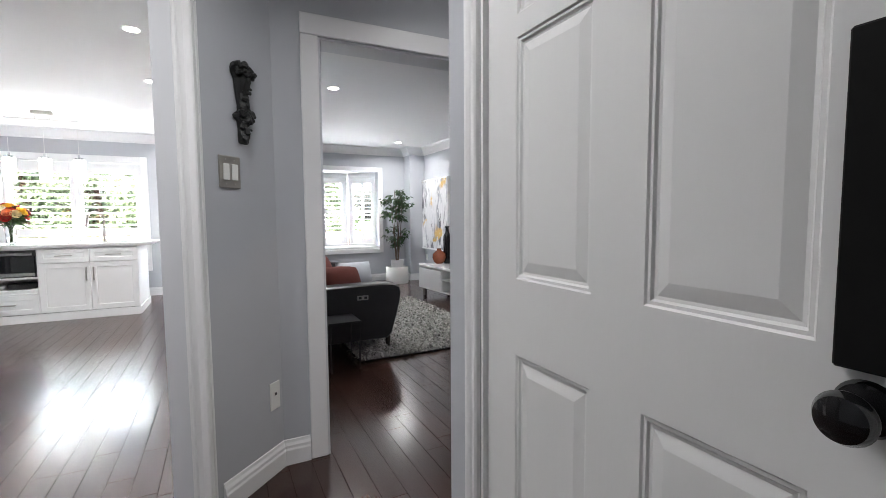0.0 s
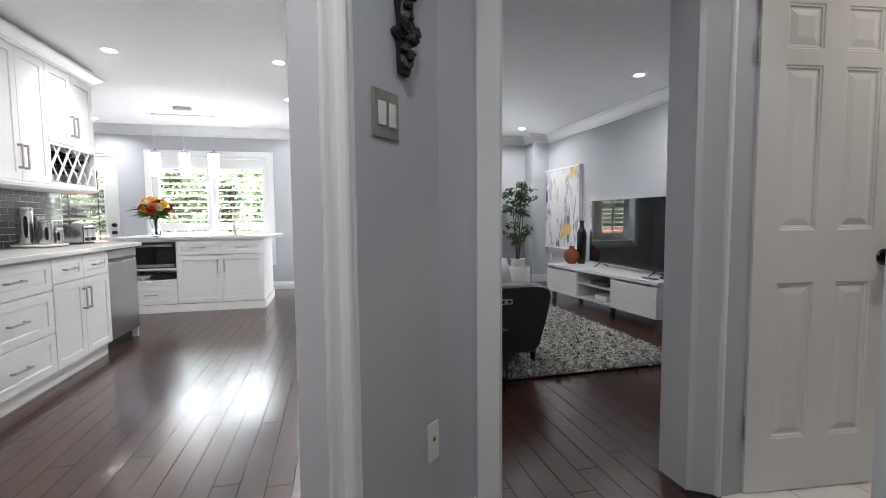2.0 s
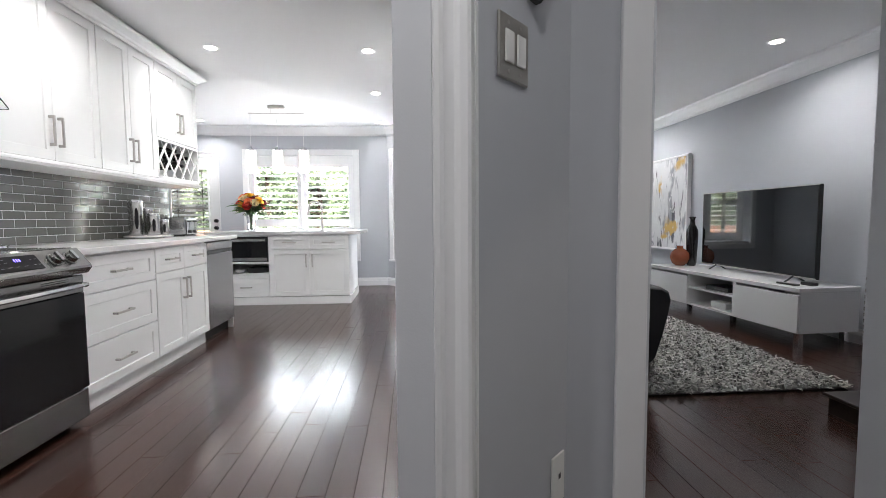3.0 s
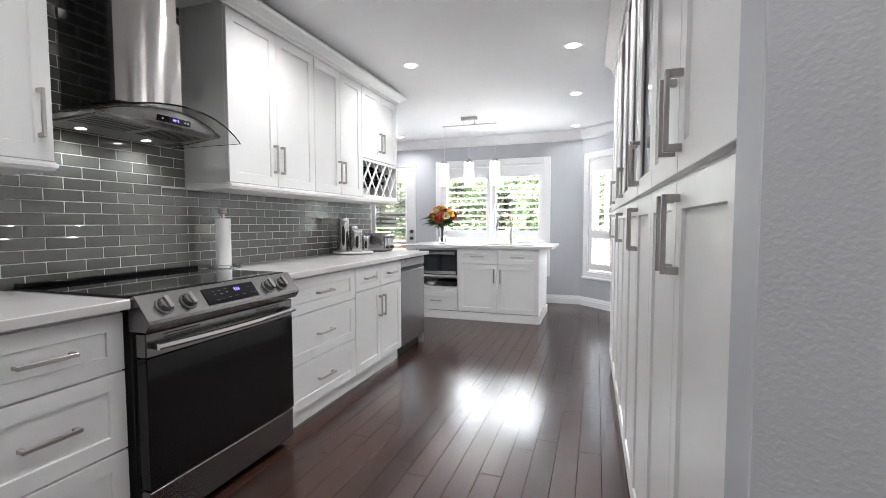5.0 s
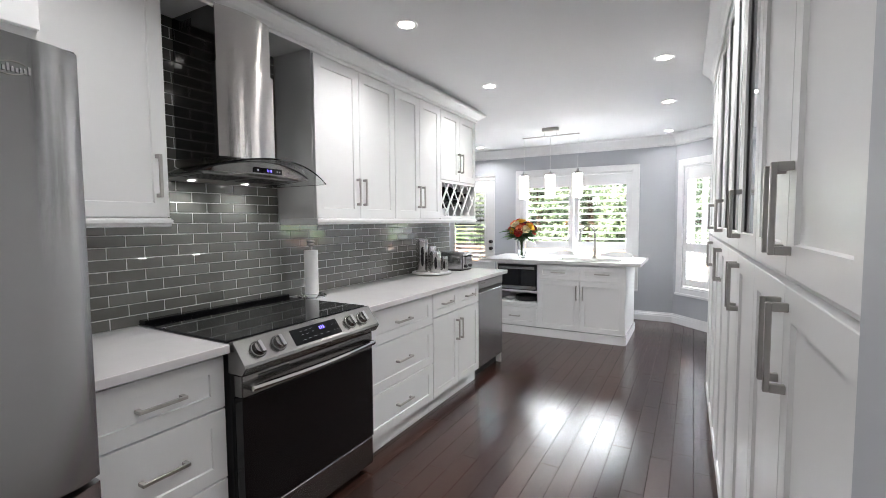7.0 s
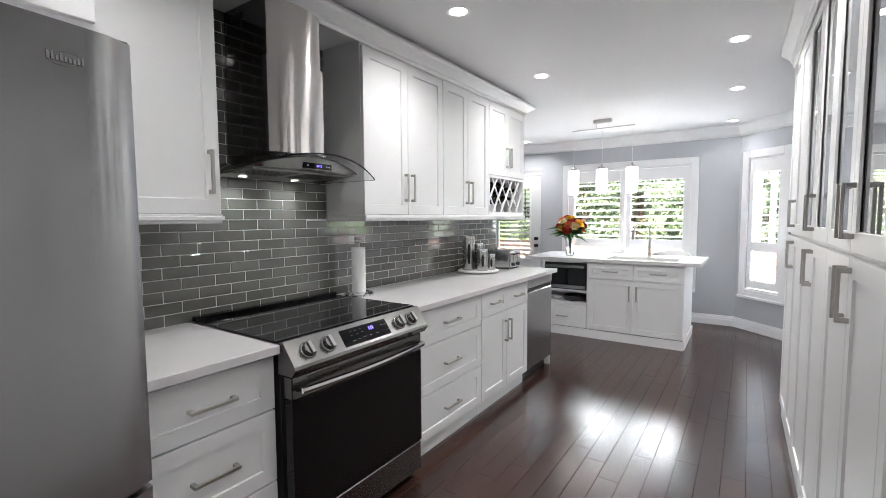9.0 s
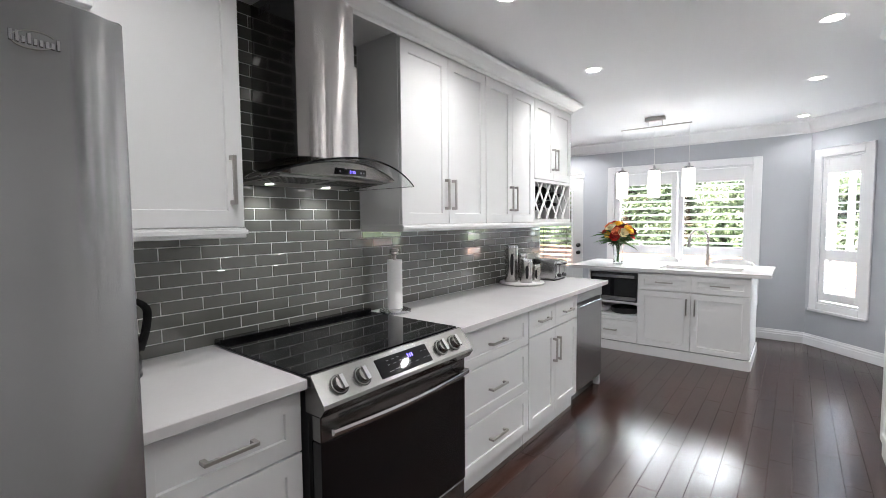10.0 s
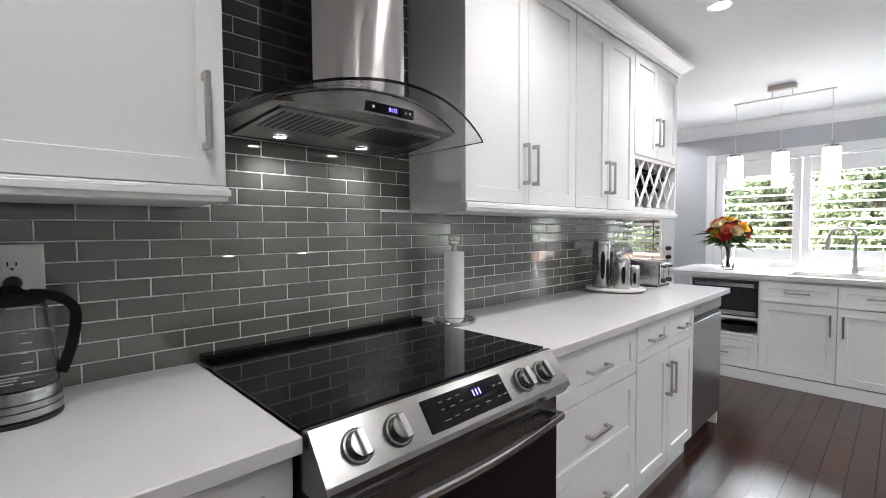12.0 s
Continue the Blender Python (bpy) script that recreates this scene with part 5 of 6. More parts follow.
setting("crown_pantry", Build().sweep(CPROF, [(p0.x, p0.y), (p1.x, p1.y), (p2.x, p2.y)], [PW, (PW[0] + PU[0], PW[1] + PU[1]), PU]), CAB, "white crown moulding on the pantry", "crown moulding")

# Assumed mirror, not seen directly, added to give the backsplash a bright reflection.
mr = thing("wall_mirror", "assumed wall mirror in a thin white frame, added for the tile reflections", "mirror", at=(0.465, 5.88, 0.98))
part("frame", Build().box(0.447, 0.468, 5.40, 5.425, 0.98, 1.44, bev=0.002).box(0.447, 0.468, 6.415, 6.44, 0.98, 1.44, bev=0.002)
     .box(0.447, 0.468, 5.425, 6.415, 0.98, 1.005, bev=0.002).box(0.447, 0.468, 5.425, 6.415, 1.415, 1.44, bev=0.002), TRIM, mr)
part("glass", Build().box(0.455, 0.467, 5.426, 6.414, 1.006, 1.414), MIRROR, mr, "silvered mirror glass")

# ---- counter things ----
kt = thing("kettle", "glass electric kettle with a black lid and handle", "kettle", at=(-2.10, 1.985, 0.92))
kx, ky = -2.10, 1.968
part("power_base", Build().lathe([(0.078, 0.0005), (0.080, 0.004), (0.079, 0.010), (0.07, 0.012)], kx, ky, 0.92, 28), BLACKP, kt)
part("steel_band", Build().lathe([(0.076, 0.0125), (0.079, 0.015), (0.078, 0.066), (0.075, 0.072)], kx, ky, 0.92, 32), STEEL, kt, "brushed steel heater band")
for z in (0.030, 0.046):
    part("band_line", Build().lathe([(0.0787, z), (0.0793, z + 0.0005), (0.0793, z + 0.0025), (0.0787, z + 0.003)], kx, ky, 0.92, 32, caps=(False, False)), BLACKP, kt)
part("glass_body", Build().lathe([(0.074, 0.073), (0.076, 0.09), (0.072, 0.15), (0.062, 0.225), (0.055, 0.245), (0.052, 0.245), (0.059, 0.224), (0.069, 0.15), (0.073, 0.09), (0.071, 0.076)], kx, ky, 0.92, 32), GLASS, kt)
part("lid", Build().lathe([(0.056, 0.2455), (0.058, 0.255), (0.050, 0.268), (0.022, 0.274), (0.012, 0.285)], kx, ky, 0.92, 28), MATTEBLACK, kt)
hp = [(kx, ky + 0.030 + 0.076 * math.sin(math.pi * (0.5 * k / 12)) if k < 12 else ky + 0.106 - 0.029 * ((k - 12) / 12) ** 1.8, 1.132 + 0.052 * math.cos(math.pi * 0.5 * k / 12) if k < 12 else 1.132 - 0.127 * (k - 12) / 12) for k in range(25)]
hb = Build()
rr = []
for k, (x, y, z) in enumerate(hp):
    d = (Vector(hp[min(k + 1, 24)]) - Vector(hp[max(k - 1, 0)])).normalized()
    rr.append([(x + a, y - d.z * c_, z + d.y * c_) for a, c_ in ((-0.012, -0.010), (0.012, -0.010), (0.015, 0.0), (0.012, 0.010), (-0.012, 0.010), (-0.015, 0.0))])
hb.rings(rr)
part("handle", hb, MATTEBLACK, kt)
part("spout", Build().prism([(kx - 0.02, ky - 0.05), (kx + 0.02, ky - 0.05), (kx, ky - 0.085)], 1.135, 1.165), BLACKP, kt)
mk = Build()
for k in range(6):
    mk.box(kx + 0.0745 - 0.0017 * k, kx + 0.0752 - 0.0017 * k, ky + 0.012, ky + (0.022 if k % 2 else 0.03), 1.01 + 0.02 * k, 1.012 + 0.02 * k)
for k in range(3):
    mk.box(kx + 0.0765, kx + 0.0772, ky - 0.025, ky + 0.0 + 0.004 * k, 1.012 + 0.006 * k, 1.014 + 0.006 * k)
part("scale_marks", mk, WHITEMARK, kt)
kt.location, kt.scale = (-2.152, 2.0, 0.92), (0.99, 0.99, 0.99)

ol = thing("wall_outlet", "white double-width outlet plate with a black plug", "outlet", at=(-2.31, 1.985, 1.2))
OM = basis((-2.3165, 1.988, 1.222), (0, 1), (1, 0))
part("plate", Build().box(-0.058, 0.058, 0.0, 0.007, -0.062, 0.062, bev=0.002, m=OM), PLASTICW, ol)
part("socket", Build().box(-0.018, 0.018, 0.0072, 0.009, -0.034, 0.034, bev=0.001, m=OM), PLASTICW, ol)
slots = Build()
for z in (0.016,):
    slots.box(-0.009, -0.006, 0.0091, 0.0097, z - 0.005, z + 0.006, m=OM).box(0.006, 0.009, 0.0091, 0.0097, z - 0.004, z + 0.005, m=OM).box(-0.003, 0.003, 0.0091, 0.0097, z - 0.014, z - 0.009, m=OM)
part("slots", slots, BLACKP, ol)
part("plug", Build().lathe([(0.016, 0.0), (0.018, 0.006), (0.014, 0.03), (0.006, 0.04)], seg=14, m=OM @ pose(0, 0.0095, -0.030, -80)), BLACKP, ol)
part("cord", Build().tube([(-2.268, 1.985, 1.186), (-2.258, 1.978, 1.15), (-2.262, 1.945, 1.11), (-2.262, 1.905, 1.06), (-2.258, 1.886, 1.00), (-2.252, 1.884, 0.96), (-2.24, 1.892, 0.932), (-2.22, 1.91, 0.9245), (-2.20, 1.93, 0.9245)], 0.0035, 8), BLACKP, ol)

tw = thing("paper_towel_holder", "chrome paper towel holder with a white roll", "towel holder", at=(-2.18, 3.335, 0.92))
tx, ty = -2.18, 3.335
part("base", Build().lathe([(0.088, 0.0005), (0.092, 0.004), (0.090, 0.014), (0.078, 0.020), (0.02, 0.023)], tx, ty, 0.92, 36), CHROME, tw)
part("roll", Build().lathe([(0.015, 0.024), (0.042, 0.024), (0.0425, 0.03), (0.0425, 0.295), (0.042, 0.30), (0.015, 0.30)], tx, ty, 0.92, 32), PAPER, tw)
part("finial", Build().lathe([(0.010, 0.3005), (0.010, 0.325), (0.020, 0.330), (0.024, 0.336), (0.020, 0.346), (0.026, 0.352), (0.022, 0.362), (0.006, 0.365)], tx, ty, 0.92, 20), NICKEL, tw)

ty0, tx0 = 4.755, -2.135
tr = thing("lazy_susan", "round white turntable tray carrying canisters", "tray", at=(tx0, ty0, 0.92))
part("plate", Build().lathe([(0.10, 0.0005), (0.10, 0.008), (0.178, 0.010), (0.180, 0.016), (0.177, 0.022), (0.02, 0.022)], tx0, ty0, 0.92, 40), CERAMIC, tr)


def canister(x, y, r, h, face):
    c = thing("canister", "brushed steel canister with an oval window", "canister", "canisters on the turntable", at=(x, y, 0.9425))
    part("body", Build().lathe([(r * 0.97, 0.0), (r, 0.003), (r, h - 0.002), (r * 0.97, h)], x, y, 0.9425, 28), CANSTEEL, c)
    part("lid", Build().lathe([(r * 0.985, 0.0), (r * 0.985, 0.016), (r * 0.9, 0.022), (r * 0.2, 0.024)], x, y, 0.9428 + h, 28), CHROME, c)
    pts = []
    for k in range(20):
        t = 2 * math.pi * k / 20
        a = face + 0.24 * math.cos(t)
        zz = h * 0.52 + h * 0.32 * math.copysign(abs(math.sin(t)) ** 0.6, math.sin(t))
        pts.append((a, zz))
    rr = [[(x + rad * math.cos(a), y + rad * math.sin(a), 0.9425 + z) for a, z in pts] for rad in (r * 0.99, r + 0.0012)]
    part("window", Build().rings(rr), BLACKGLASS, c, "dark oval window")


canister(tx0 - 0.065, ty0 - 0.06, 0.054, 0.275, -0.95)
canister(tx0 + 0.06, ty0 - 0.04, 0.050, 0.165, -0.95)
canister(tx0 + 0.085, ty0 + 0.072, 0.040, 0.115, -0.95)
canister(tx0 - 0.045, ty0 + 0.075, 0.047, 0.205, -0.95)
ts = thing("toaster", "brushed steel four-slice toaster with black knobs", "toaster", at=(-2.14, 5.18, 0.92))
X0, X1, Y0, Y1 = -2.29, -1.985, 5.06, 5.30
part("shell", Build().box(X0, X1, Y0, Y1, 0.932, 1.095, bev=0.022), STEEL, ts)
part("base", Build().box(X0 + 0.01, X1 - 0.01, Y0 + 0.01, Y1 - 0.01, 0.9205, 0.9315), BLACKP, ts)
part("end_panel", Build().box(X1 + 0.0005, X1 + 0.008, Y0 + 0.02, Y1 - 0.02, 0.938, 1.08, bev=0.003), CHROME, ts)
for y in (Y0 + 0.07, Y1 - 0.07):
    part("lever_slot", Build().box(X1 + 0.0081, X1 + 0.009, y - 0.004, y + 0.004, 0.985, 1.065), BLACKP, ts)
    part("lever", Build().box(X1 + 0.0092, X1 + 0.032, y - 0.018, y + 0.018, 1.052, 1.066, bev=0.003), BLACKP, ts)
    part("dial", Build().lathe([(0.016, 0), (0.016, 0.012), (0.013, 0.016)], seg=16, m=Matrix.Translation((X1 + 0.0082, y, 0.965)) @ pose(0, 0, 0, 0, 90, 0)), BLACKP, ts)
for x in (X0 + 0.05, X0 + 0.11, X0 + 0.19, X0 + 0.25):
    part("slot", Build().box(x - 0.002, x + 0.026, Y0 + 0.04, Y1 - 0.04, 1.0955, 1.0965), BLACKP, ts)

# ---- recessed lights ----
# South kitchen, hall, alcove and washroom ones are fill lamps added out of view.
POTS = [(-0.235, 3.466, "kitchen"), (-1.53, 3.477, "kitchen"), (-0.272, 4.806, "kitchen"), (-1.585, 4.80, "kitchen"), (-0.303, 6.115, "kitchen"), (-0.37, 7.69, "kitchen_far"),
        (-2.965, 7.64, "kitchen"), (3.14, 4.415, "living"), (3.11, 7.16, "living"), (1.332, 4.30, "living"), (-1.40, 2.0, "kitchen_south_fill"), (-0.62, 1.65, "kitchen_south_fill"), (-0.9, 0.6, "kitchen_south_fill"),
        (0.20, 0.72, "hall"), (1.36, 1.42, "alcove"), (2.4, 1.1, "washroom")]
ring = Build().lathe([(0.046, -0.001), (0.062, -0.004), (0.066, -0.001), (0.066, 0.0)], 0, 0, 0, 28, caps=(False, False)).mesh("trim_ring")
ring.materials.append(TRIM)
lens = Build().lathe([(0.0455, -0.002), (0.0455, -0.0008)], 0, 0, 0, 28).mesh("lens")
lens.materials.append(LED)
for x, y, room in POTS:
    c = thing("recessed_light", "round white recessed ceiling light, lit, some added unseen as fill", "ceiling light", "recessed ceiling lights", at=(x, y, CEIL - 0.0005))
    for nm, me in (("trim_ring", ring), ("lens", lens)):
        o = new(nm, me)
        o.parent = c
    la = bpy.data.lights.new("recessed_lamp", "AREA")
    la.shape, la.size, la.energy, la.color = "DISK", 0.09, POT_LIGHT[room], (1.0, 0.90, 0.78) if room == "washroom" else (0.99, 0.985, 0.985)
    la.spread = radians(158 if room in ("living", "washroom", "hall") else 138)
    new("recessed_lamp_light", la).matrix_world = look((x, y, CEIL - 0.006), (x, y, 0))

# ---- hall things ----
SL = basis((0.205, 1.655, 0), (S2, S2), (S2, -S2))
sw = thing("light_switch", "brushed steel plate with two white rocker switches", "light switch", at=(0.31, 1.75, 1.415))
part("plate", Build().box(0.077, 0.193, 0.001, 0.008, 1.350, 1.482, bev=0.003, m=SL), SATIN, sw)
for u in (0.112, 0.158):
    part("rocker", Build().box(u - 0.0165, u + 0.0165, 0.0082, 0.013, 1.383, 1.449, bev=0.002, m=SL), PLASTICW, sw)
    for z in (1.367, 1.465):
        part("screw", Build().lathe([(0.004, 0), (0.0035, 0.0012)], seg=10, m=SL @ pose(u, 0.0081, z, -90)), NICKEL, sw)
o2 = thing("phone_jack", "white wall jack plate low on the wall", "wall jack", at=(0.46, 1.91, 0.37))
part("plate", Build().box(0.327, 0.395, 0.001, 0.007, 0.310, 0.443, bev=0.002, m=SL), PLASTICW, o2)
part("jack", Build().box(0.351, 0.371, 0.0072, 0.0095, 0.375, 0.397, bev=0.001, m=SL), PLASTICW, o2)
part("socket", Build().box(0.355, 0.367, 0.0096, 0.0101, 0.379, 0.393, m=SL), BLACKP, o2)
wa = Build()
prof = [(1.545, 0.020), (1.57, 0.024), (1.61, 0.020), (1.63, 0.030), (1.642, 0.046), (1.66, 0.046), (1.672, 0.026), (1.70, 0.026), (1.755, 0.032), (1.80, 0.040), (1.83, 0.052), (1.855, 0.066), (1.868, 0.058), (1.876, 0.03)]
rr = []
rnd = random.Random(9)
for k, (z, w) in enumerate(prof):
    row = []
    for i in range(9):
        t = math.pi * i / 8
        jit = 1 + rnd.uniform(-0.18, 0.18)
        row.append((0.212 - w * 0.95 * math.cos(t) * jit, 0.003 + (0.030 + 0.012 * (k % 2)) * math.sin(t) * jit, z + rnd.uniform(-0.006, 0.006)))
    rr.append(row)
wa.rings(rr, smooth=False, m=SL)
for k in range(80):
    z = rnd.choice((rnd.uniform(1.825, 1.872), rnd.uniform(1.632, 1.672), rnd.uniform(1.55, 1.85)))
    u = 0.212 + rnd.uniform(-0.036, 0.036) * (1.25 if z > 1.81 else 1.0 if 1.62 < z < 1.68 else 0.5)
    mm = SL @ pose(u, 0.033 + rnd.uniform(-0.008, 0.008), z, rnd.uniform(0, 90), rnd.uniform(0, 90), rnd.uniform(0, 90))
    s = rnd.uniform(0.008, 0.016)
    wa.box(-s, s, -s * 0.5, s * 0.5, -s * 0.7, s * 0.7, bev=0.003, m=mm)
tagged(part("wall_ornament", wa, ART), "carved dark iron ornament tapering down the wall", "wall ornament")

# ---- living room ----
def sofa_arm(y0, y1):
    """A padded arm whose front leans outwards to a rounded top."""
    prof = [(0.86, 0.13), (1.58, 0.13), (1.62, 0.17), (1.665, 0.32), (1.70, 0.46), (1.715, 0.55), (1.70, 0.60), (1.655, 0.625), (1.56, 0.635), (1.20, 0.63), (0.92, 0.625), (0.86, 0.60)]
    cx, cz = 1.29, 0.38
    rr_ = []
    for f, k in ((0.0, 0.94), (0.05, 0.975), (0.16, 1.0), (0.84, 1.0), (0.95, 0.975), (1.0, 0.94)):
        rr_.append([(cx + (x - cx) * (1 - (1 - k) * 0.5), y0 + (y1 - y0) * f, max(0.13, cz + (z - cz) * k)) for x, z in prof])
    return Build().rings(rr_)


so = thing("sofa", "black leather reclining sofa with an upright arm", "sofa", at=(1.3, 4.6, 0))
part("arm", sofa_arm(3.46, 3.66), LEATHER, so)
part("arm", sofa_arm(5.55, 5.75), LEATHER, so)
part("base", Build().box(0.86, 1.62, 3.66, 5.55, 0.13, 0.32, bev=0.02), LEATHER, so)
for k in range(2):
    y0 = 3.665 + k * 0.943
    part("seat_cushion", Build().box(1.06, 1.68, y0, y0 + 0.938, 0.322, 0.46, bev=0.04), LEATHER, so)
    part("back_cushion", Build().box(0.80, 1.05, y0, y0 + 0.938, 0.322, 0.86, bev=0.06), LEATHER, so)
for x in (0.95, 1.61):
    for y in (3.56, 5.65):
        part("leg", Build().lathe([(0.014, 0.0005), (0.026, 0.134)], x, y, 0, 10), DARKWOOD, so)
ctlp = part("recliner_control", Build().box(1.30, 1.40, 3.453, 3.4595, 0.50, 0.54, bev=0.002), NICKEL, so, "small metal recliner switch plate")
for x in (1.325, 1.375):
    part("button", Build().box(x - 0.012, x + 0.012, 3.450, 3.4528, 0.51, 0.53), BLACKP, ctlp)


def cushion(name, x, y, z, s, rot, material, label):
    bm = bmesh.new()
    bmesh.ops.create_grid(bm, x_segments=10, y_segments=10, size=0.5)
    b = Build()
    bm.verts.index_update()
    for sgn in (1, -1):
        vv = [(w.co.x * s, w.co.y * s, sgn * 0.30 * s * max(0.0, (1 - (2 * w.co.x) ** 2) * (1 - (2 * w.co.y) ** 2)) ** 0.45) for w in bm.verts]
        b.add(vv, [tuple(w.index for w in q.verts) for q in bm.faces], True, Matrix.Translation((x, y, z)) @ pose(0, 0, 0, *rot))
    bm.free()
    return tagged(part(name, b, material), label, "cushion", "cushions on the sofa")


cushion("cushion", 1.26, 3.84, 0.565, 0.42, (66, 0, 12), REDCLOTH, "rust red velvet cushion leaning on the sofa arm")
cushion("cushion", 1.12, 4.20, 0.66, 0.44, (75, 0, 60), REDCLOTH, "rust red cushion against the sofa back")
cushion("cushion", 1.42, 3.94, 0.61, 0.36, (70, 0, 10), PALECLOTH, "small pale grey patterned cushion")

rg_ = thing("rug", "thick grey shag rug on the dark floor", "rug", at=(2.0, 4.55, 0.006))
RX0, RX1, RYA, RYB = 1.28, 2.76, 3.30, 5.80
part("backing", Build().box(RX0, RX1, RYA, RYB, 0.0062, 0.014), RUGBASE, rg_)
rng = np.random.default_rng(3)
N = 22000
px, py = rng.uniform(RX0, RX1, N), rng.uniform(RYA, RYB, N)
aa, ll, ww, hh_ = rng.uniform(0, 2 * np.pi, N), rng.uniform(0.026, 0.05, N), rng.uniform(0.005, 0.0095, N), rng.uniform(0.018, 0.036, N)
clump = np.sin(px * 71 + 2.1 * np.sin(py * 23)) + np.sin(py * 64 + 1.7 * np.sin(px * 29)) + 0.8 * np.sin((px + py) * 37)
hh_ = hh_ * (1.05 + 0.33 * clump)
aa = aa * 0.35 + 1.6 * clump
ca, sa = np.cos(aa), np.sin(aa)
V = np.stack([np.stack([px - sa * ww, py + ca * ww, np.full(N, 0.012)], 1), np.stack([px + sa * ww, py - ca * ww, np.full(N, 0.012)], 1),
              np.stack([px + ca * ll * 0.5 + sa * ww, py + sa * ll * 0.5 - ca * ww, 0.012 + hh_ * 0.8], 1), np.stack([px + ca * ll * 0.5 - sa * ww, py + sa * ll * 0.5 + ca * ww, 0.012 + hh_ * 0.8], 1),
              np.stack([px + ca * ll * 1.3, py + sa * ll * 1.3, 0.012 + hh_ * 0.75], 1)], 1).reshape(-1, 3)
me = bpy.data.meshes.new("shag")
me.from_pydata(V.tolist(), [], [q for k in range(N) for q in ((5 * k, 5 * k + 1, 5 * k + 2, 5 * k + 3), (5 * k + 3, 5 * k + 2, 5 * k + 4))])
me.materials.append(RUG)
tagged(part("shag", me, RUG, rg_), kind="stuff")

SA = radians(4.0)
TS = basis((3.165, 4.10, 0), (-math.sin(SA), math.cos(SA)), (-math.cos(SA), -math.sin(SA)))
sd = thing("tv_stand", "long low white gloss media stand with open shelves", "media stand", at=(3.35, 5.05, 0))
part("top", Build().box(0.0, 1.98, -0.56, 0.012, 0.455, 0.492, bev=0.003, m=TS), LACQ, sd)
part("body", Build().box(0.0, 0.02, -0.55, 0.0, 0.125, 0.4545, m=TS).box(1.96, 1.98, -0.55, 0.0, 0.125, 0.4545, m=TS).box(0.021, 1.959, -0.55, -0.53, 0.125, 0.4545, m=TS)
     .box(0.021, 1.959, -0.529, 0.0, 0.125, 0.145, m=TS).box(0.655, 0.675, -0.529, 0.0, 0.146, 0.4545, m=TS).box(1.30, 1.32, -0.529, 0.0, 0.146, 0.4545, m=TS), LACQ, sd)
part("shelf", Build().box(0.676, 1.299, -0.52, -0.01, 0.30, 0.318, m=TS), LACQ, sd)
for a, e in ((0.004, 0.672), (1.305, 1.976)):
    part("drawer_front", Build().box(a, e, 0.001, 0.018, 0.128, 0.435, bev=0.002, m=TS), LACQ, sd)
for u in (0.06, 1.92):
    for v in (-0.06, -0.49):
        part("leg", Build().box(u - 0.022, u + 0.022, v - 0.022, v + 0.022, 0.0005, 0.1245, m=TS), CHROME if u < 1 else BLACKM, sd)
part("leg", Build().box(0.97, 1.01, -0.30, -0.26, 0.0005, 0.1245, m=TS), BLACKM, sd)
mb = thing("media_box", "slim black media box on the stand's shelf", "media box", at=tuple(TS @ Vector((1.0, -0.2, 0.319))))
part("case", Build().box(0.82, 1.12, -0.30, -0.06, 0.3185, 0.362, bev=0.003, m=TS), BLACKP, mb)
part("disc_slot", Build().box(0.86, 1.0, -0.0595, -0.0585, 0.338, 0.342, m=TS), GREYMARK, mb)
mb = thing("white_box", "small white box on the stand's lower shelf", "box", at=tuple(TS @ Vector((0.95, -0.1, 0.146))))
part("case", Build().box(0.84, 1.04, -0.18, -0.06, 0.1465, 0.21, bev=0.008, m=TS), PLASTICW, mb)
tv = thing("television", "large flat black television reflecting the bay window", "television", at=tuple(TS @ Vector((0.98, -0.28, 0.49))))
TVM = basis((3.445, 4.24, -0.012), (0, 1), (-1, 0))
part("bezel", Build().box(0.025, 1.50, -0.035, 0.0, 0.545, 1.345, bev=0.003, m=TVM), BLACKP, tv)
part("screen", Build().box(0.037, 1.488, 0.0004, 0.0015, 0.565, 1.333, m=TVM), TVSCREEN, tv)
for z0_, z1_ in ((1.337, 1.346), (0.543, 0.556)):
    part("rim", Build().box(0.025, 1.50, 0.0002, 0.003, z0_, z1_, m=TVM), NICKEL, tv)
for u in (0.25, 1.25):
    part("foot", Build().tube([(u, -0.015, 0.56), (u - 0.02, 0.10, 0.500)], 0.008, 8, m=TVM).tube([(u, -0.015, 0.56), (u + 0.02, -0.13, 0.500)], 0.008, 8, m=TVM), BLACKM, tv)
rc = thing("remote", "small black remote control lying on the stand", "remote", at=tuple(TS @ Vector((0.2, -0.1, 0.4925))))
part("case", Build().box(0.12, 0.30, -0.12, -0.07, 0.4925, 0.508, bev=0.005, m=TS), BLACKP, rc)
rc = thing("game_pad", "small black handset on the stand", "handset", at=tuple(TS @ Vector((0.12, -0.2, 0.4925))))
part("case", Build().box(0.08, 0.19, -0.25, -0.19, 0.4925, 0.52, bev=0.008, m=TS), BLACKP, rc)
p = TS @ Vector((1.80, -0.25, 0))
jr = thing("round_vase", "round rust glazed ceramic vase on the stand", "vase", at=(p.x, p.y, 0.4925))
part("vase", Build().lathe([(0.05, 0.0), (0.085, 0.03), (0.107, 0.09), (0.10, 0.15), (0.06, 0.19), (0.034, 0.205), (0.034, 0.225), (0.04, 0.235), (0.03, 0.235)], p.x, p.y, 0.4925, 28), TERRA, jr)
p = TS @ Vector((1.74, -0.36, 0))
jr = thing("tall_vase", "tall black glazed twisted vase on the stand", "vase", at=(p.x, p.y, 0.4925))
